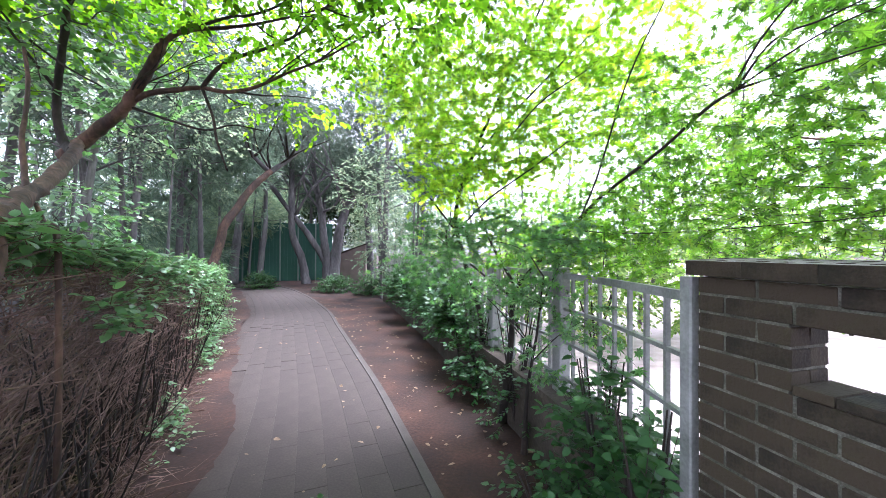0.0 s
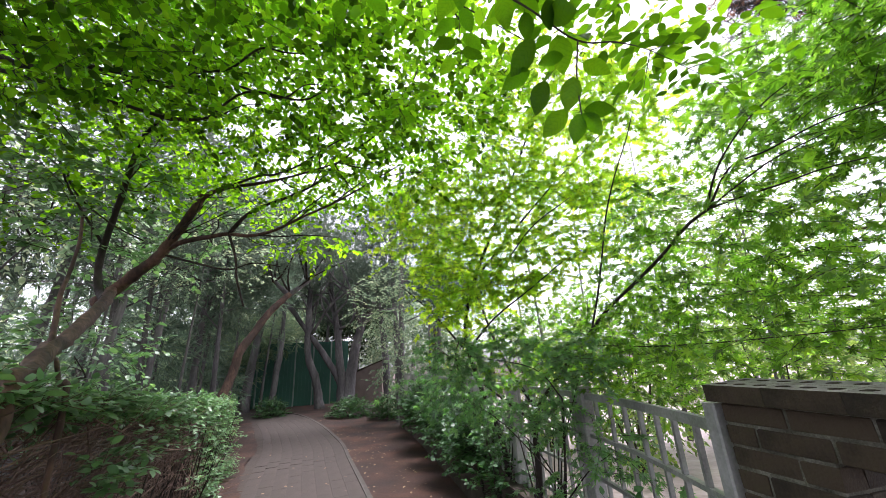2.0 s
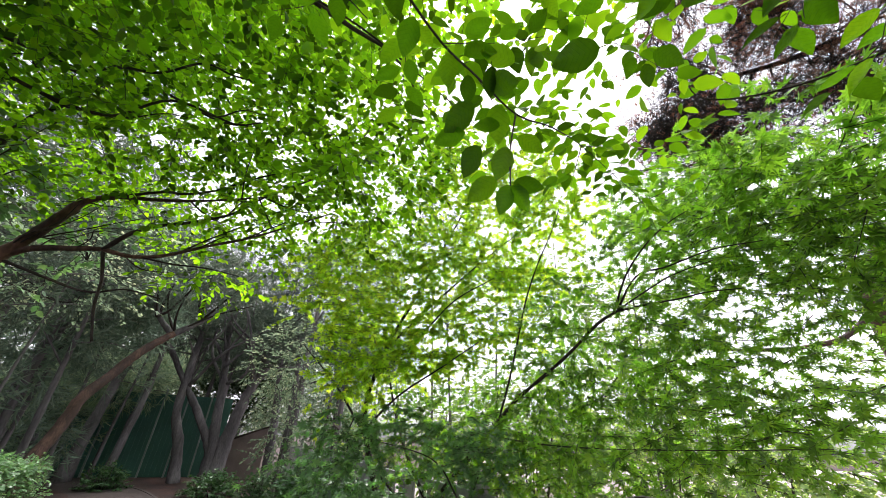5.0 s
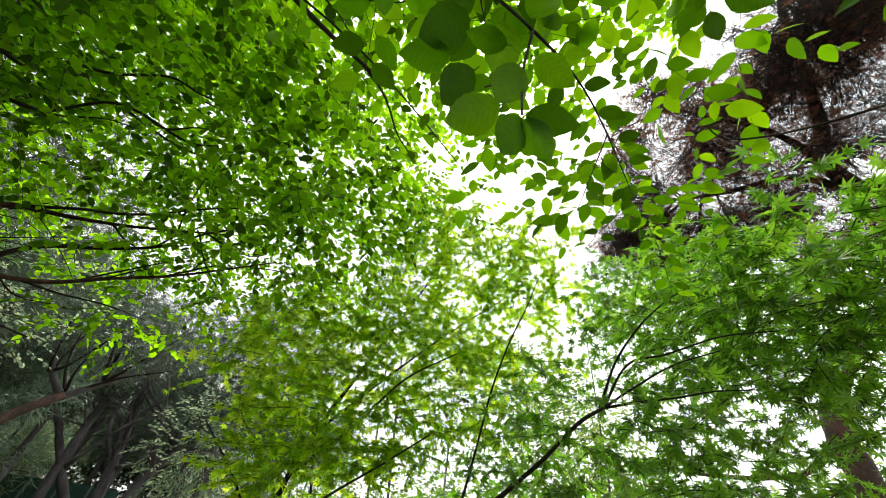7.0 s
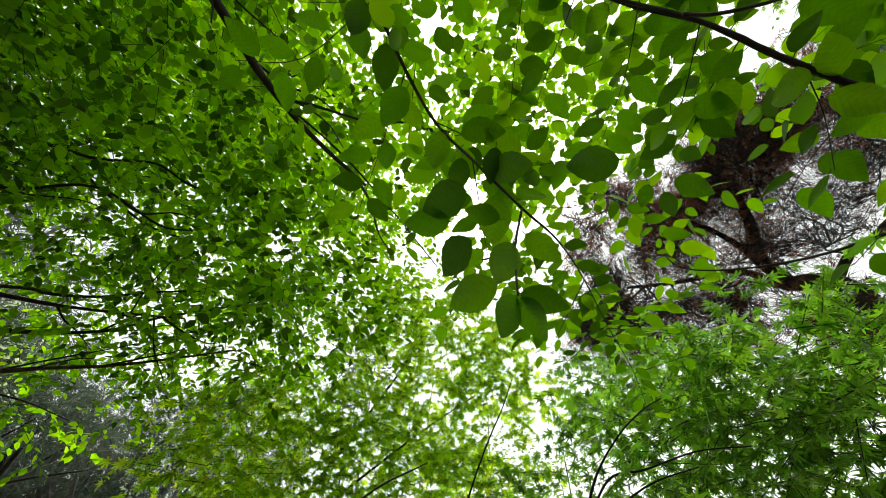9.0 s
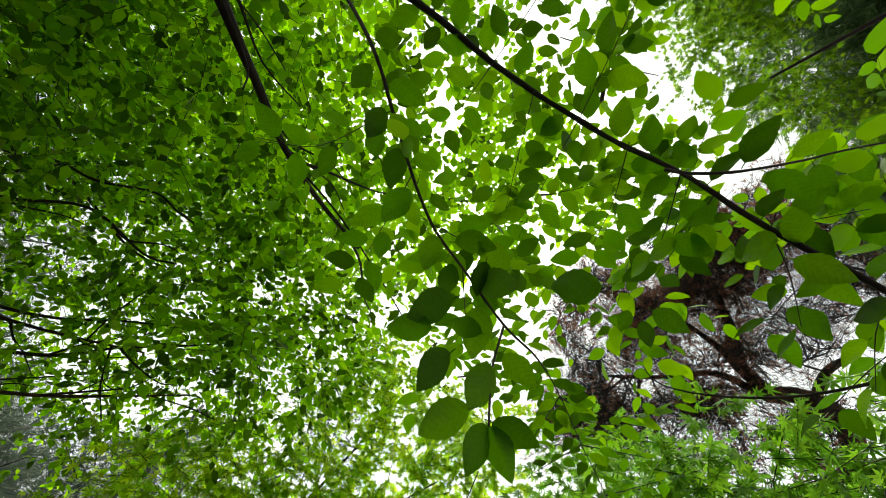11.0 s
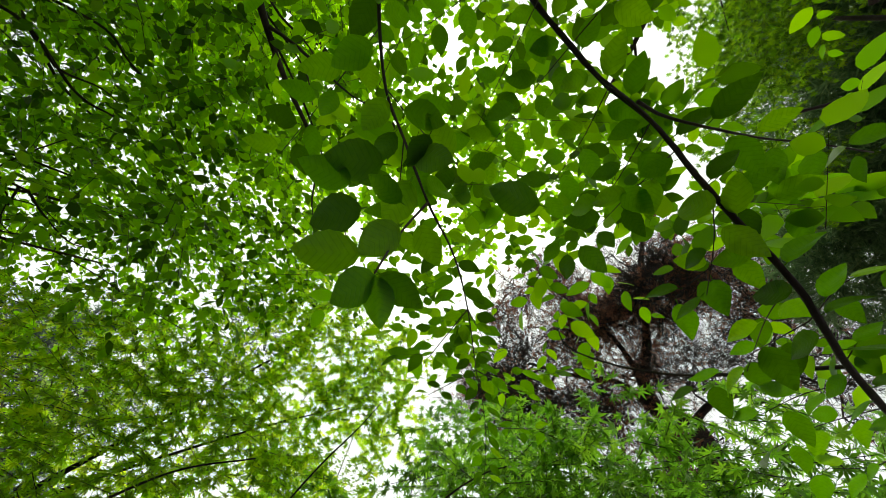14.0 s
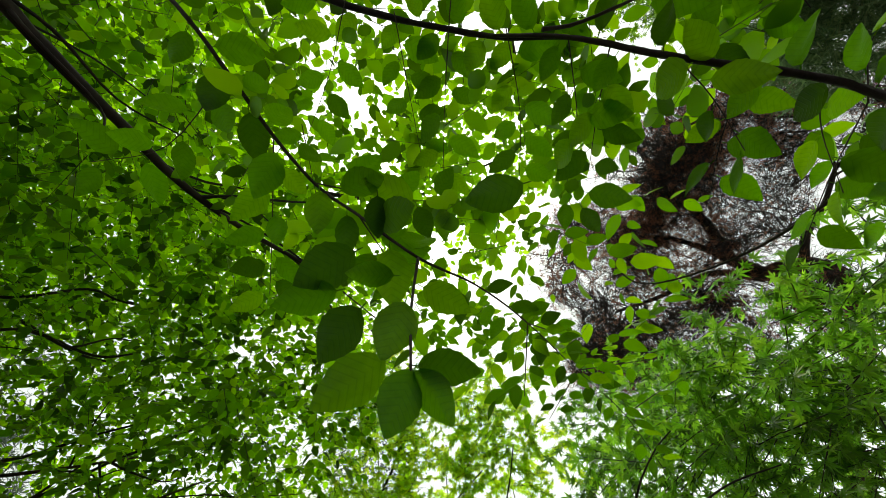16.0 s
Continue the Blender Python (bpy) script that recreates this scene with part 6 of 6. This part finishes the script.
slim_tree((4.6, 8.2), 7, (0.2, -0.2), [(0, 0, 4.4, 1.6, 1.3, 1.2)], 240, 0.1)
slim_tree((-2.6, 10.5), 9, (0.2, 0), [(0, 0, 6, 1.6, 1.4, 1.7), (0.8, 0, 7.4, 1.3, 1.3, 1.0)], 480, 0.1)
UNDER = "slim young tree under the pines, its bluish-green leaves paled for haze"
slim_tree((-3.9, 11.4), 6, (0.2, 0), [(-0.3, 0, 3.6, 1.2, 1.0, 1.3), (0, 0, 1.8, 0.9, 0.8, 1.1)], 480, 0.1, M_WOODS_HAZE, UNDER)
slim_tree((-8.6, 6.0), 6, (0.2, 0), [(0, 0, 2.2, 1.5, 1.3, 1.3), (0, 0, 4.4, 1.4, 1.3, 1.1)], 170, 0.1, M_WOODS_HAZE, UNDER)
slim_tree((-7.4, 3.6), 5, (0.2, 0), [(0, 0, 2.2, 1.3, 1.2, 1.0), (0, 0, 4.2, 1.3, 1.2, 0.9)], 190, 0.1, M_WOODS_HAZE, UNDER)
slim_tree((-6.9, 0.9), 5, (0.2, 0), [(0, 0, 2.4, 1.2, 1.2, 1.2), (0, 0, 4.0, 1.2, 1.2, 0.9)], 260, 0.1, M_WOODS_HAZE, UNDER)
slim_tree((-6.2, 5.9), 5.5, (0.3, 0), [(0.2, 0, 3.9, 1.3, 1.2, 0.6), (0.3, 0, 4.8, 1.2, 1.2, 0.8)], 260, 0.085, M_WOODS_HAZE, UNDER)
slim_tree((-4.5, 3.2), 3.0, (0.1, 0.1), [(0, 0, 2.0, 0.5, 0.6, 0.4)], 80, 0.09, M_SHRUB, "slim young tree with drooping green leaves behind the hedge")
slim_tree((-7.7, 19.8), 6, (0.2, 0), [(0, 0, 2.6, 1.4, 1.2, 1.2), (0.5, 0, 4.6, 1.5, 1.2, 1.2)], 420, 0.13, M_WOODS_HAZE, UNDER)
slim_tree((-5.6, 2.6), 5, (0.3, 0.2), [(0.3, 0.3, 3.9, 1.1, 1.1, 0.8)], 190, 0.085, M_WOODS_HAZE, UNDER)

# ---- shrubs ----
shrub_rng = np.random.default_rng(67)
for (x, y), r, h, n, size, lab in (((-0.62, 5.3), 0.4, 1.35, 330, 0.065, "leafy green shrub on the bank beside the path"), ((-0.15, 4.2), 0.36, 1.2, 210, 0.06, "leafy green shrub on the bank beside the path"), ((-1.42, 7.0), 0.5, 1.5, 340, 0.075, "leafy green shrub on the bank beside the path"),
                                   ((-2.55, 9.3), 0.6, 1.2, 240, 0.08, "leafy green shrub on the bank beside the path"), ((-6.3, 12.9), 0.8, 0.65, 260, 0.09, "low spreading green shrub where the path ends"), ((-4.6, 12.3), 0.7, 0.7, 220, 0.09, "low spreading green shrub where the path ends"), ((-9.7, 13.2), 0.7, 0.7, 200, 0.09, "low spreading green shrub where the path ends"),
                                   ((0.66, 2.15), 0.24, 1.1, 170, 0.066, "trailing ivy-like creeper climbing the fence"), ((0.74, 1.8), 0.2, 1.0, 90, 0.072, "trailing ivy-like creeper climbing the fence"), ((0.25, 3.4), 0.3, 1.2, 60, 0.055, "trailing ivy-like creeper climbing the fence"), ((-0.42, 4.8), 0.4, 1.4, 330, 0.065, "leafy green shrub on the bank beside the path"), ((-0.98, 6.1), 0.45, 1.5, 340, 0.07, "leafy green shrub on the bank beside the path"), ((-2.0, 8.0), 0.55, 1.5, 340, 0.08, "leafy green shrub on the bank beside the path"), ((0.36, 2.2), 0.22, 0.4, 34, 0.06, "small leafy weeds at the foot of the low wall"), ((-0.95, 1.75), 0.16, 0.2, 16, 0.06, "small leafy weeds beside the path")):
    t = thing("shrub", (x, y, 0), lab, "shrub", "shrubs along the path")
    d = unit(shrub_rng.standard_normal((n, 3)) + [0, 0, 0.3])
    d[:, 2] = np.abs(d[:, 2])
    foot = 0.5 if h > 1.15 and y > 4.6 else 0.06
    base = np.array((x, y, foot)) + d * np.array((r, r, h - foot)) * (shrub_rng.random(n) ** 0.4)[:, None] * 0.85
    foliage(t, shrub_rng, base, d + shrub_rng.normal(0, 0.4, (n, 3)), shrub_rng.uniform(0.12, 0.26, n), 9, size, LEAF_FAR, M_SHRUB_SHADED, "", M_TWIG, 0.003, flat=0.6, droop=0.2)
    for k in range(5):
        a = shrub_rng.uniform(0, 6.28)
        limb("stem", t, [(x, y, -0.02), (x + r * 0.3 * math.cos(a), y + r * 0.3 * math.sin(a), h * 0.5), (x + r * 0.6 * math.cos(a), y + r * 0.6 * math.sin(a), h * 0.9)], 0.012, 0.004, M_BARK, 5, n=4)

# greenery and pale trees far beyond the square
for x, y, r, h, n in ((9, 12, 2.5, 2.0, 300), (13, 9, 2.5, 2.6, 300), (6, 16, 2.5, 2.2, 300), (14, 5, 2.5, 2.4, 300), (18, 14, 4, 6, 420), (11, 22, 4, 6, 420), (22, 6, 4, 6, 420), (2, 20, 3, 4.5, 380), (20, -3, 4, 6, 380)):
    t = thing("far_tree", (x, y, 0), "hazy light green tree beyond the square", "tree", "trees beyond the square")
    limb("trunk", t, [(x, y, -0.05), (x + 0.1, y, h * 0.4), (x, y + 0.1, h * 0.8)], 0.09, 0.04, M_BARK_GREY, 7, flare=0.04)
    d = unit(shrub_rng.standard_normal((n, 3)))
    base = np.array((x, y, h * 0.55)) + d * np.array((r, r, h * 0.45)) * (shrub_rng.random(n) ** 0.4)[:, None]
    foliage(t, shrub_rng, base, d, shrub_rng.uniform(0.3, 0.6, n), 9, 0.2, LEAF_FAR, M_FAR_LEAF, "", M_TWIG, 0.006, flat=0.5, droop=0.2)

for x, y, r, h, n in ((1.9, 7.4, 1.2, 2.8, 340), (1.6, 6.4, 1.2, 2.5, 340), (0.4, 7.6, 1.2, 2.9, 340), (-0.6, 8.6, 1.2, 2.9, 320), (3.6, 6.6, 1.2, 2.4, 300), (6.6, 8.2, 1.6, 2.6, 320)):
    t = thing("shrub", (x, y, 0), "light green shrub in the square behind the fence", "shrub", "shrubs behind the fence")
    d = unit(shrub_rng.standard_normal((n, 3)))
    base = np.array((x, y, h * 0.55)) + d * np.array((r, r, h * 0.5)) * (shrub_rng.random(n) ** 0.4)[:, None]
    foliage(t, shrub_rng, base, d, shrub_rng.uniform(0.2, 0.35, n), 10, 0.085, LEAF_FAR, M_FAR_LEAF, "", M_TWIG, 0.004, flat=0.5, droop=0.2)
    for k in range(4):
        a = 1.6 * k
        limb("stem", t, [(x, y, -0.02), (x + r * 0.25 * math.cos(a), y + r * 0.25 * math.sin(a), h * 0.4), (x + r * 0.4 * math.cos(a), y + r * 0.4 * math.sin(a), h * 0.8)], 0.018, 0.006, M_BARK, 5, n=4)

# ---- fallen leaves and needles ----
lit_rng = np.random.default_rng(71)
litter = thing("leaf_litter", (-2, 5, 0.05), "few scattered dry leaves and needles on path and soil", "litter", kind="stuff")
n = 600
s_ = lit_rng.uniform(1.5, 16, n)
w_ = np.where(lit_rng.random(n) < 0.12, lit_rng.uniform(0, 1.5, n), np.where(lit_rng.random(n) < 0.6, -lit_rng.random(n) * 0.9, 1.5 + lit_rng.random(n) * 0.4))
pos = np.array([(*on_path(a, b)[0], 0.046 if -0.02 < b < 1.52 else 0.012) for a, b in zip(s_, w_)])
v, f = bulk(*LEAF_FAR, pos, np.c_[lit_rng.standard_normal((n, 2)), lit_rng.normal(0, 0.1, n)], UP + lit_rng.normal(0, 0.2, (n, 3)), lit_rng.uniform(0.02, 0.06, n))
piece("dry_leaf_mass", v, f, M_LITTER, litter, "", "stuff")
n = 900
q = np.array([HA + HD * a - HS * b for a, b in zip(lit_rng.uniform(0, HLEN, n), lit_rng.uniform(-0.3, 0.38, n) * lit_rng.random(n))])
v, f = bulk(*STICK, np.c_[q, lit_rng.uniform(0.005, 0.05, n)], np.c_[lit_rng.standard_normal((n, 2)), lit_rng.normal(0, 0.12, n)], lit_rng.standard_normal((n, 3)), lit_rng.uniform(0.08, 0.35, n), lit_rng.uniform(0.004, 0.012, n))
piece("fallen_stick_mass", v, f, M_DRY_TWIG, litter, "", "stuff")

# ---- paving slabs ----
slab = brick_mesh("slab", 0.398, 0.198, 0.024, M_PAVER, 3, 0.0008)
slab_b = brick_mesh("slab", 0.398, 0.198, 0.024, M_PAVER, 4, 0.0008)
slab_rng = random.Random(8)
for k in range(37):
    for j in range(9):
        s = 1.6 + 0.4 * k + (0.2 if j % 2 else 0.0)
        if s > _seg[-1] - 0.5 or 0.075 + 0.2 * (j + 1) > wide(s):
            continue
        p, a = on_path(s, 0.075 + 0.2 * (j + 0.5))
        ob = new("slab", slab if slab_rng.random() < 0.5 else slab_b)
        ob.parent = path_bed
        ob.matrix_basis = pose(p[0], p[1], 0.022 + slab_rng.uniform(-0.0006, 0.0008), slab_rng.uniform(-0.12, 0.12), slab_rng.uniform(-0.1, 0.1), math.degrees(a))
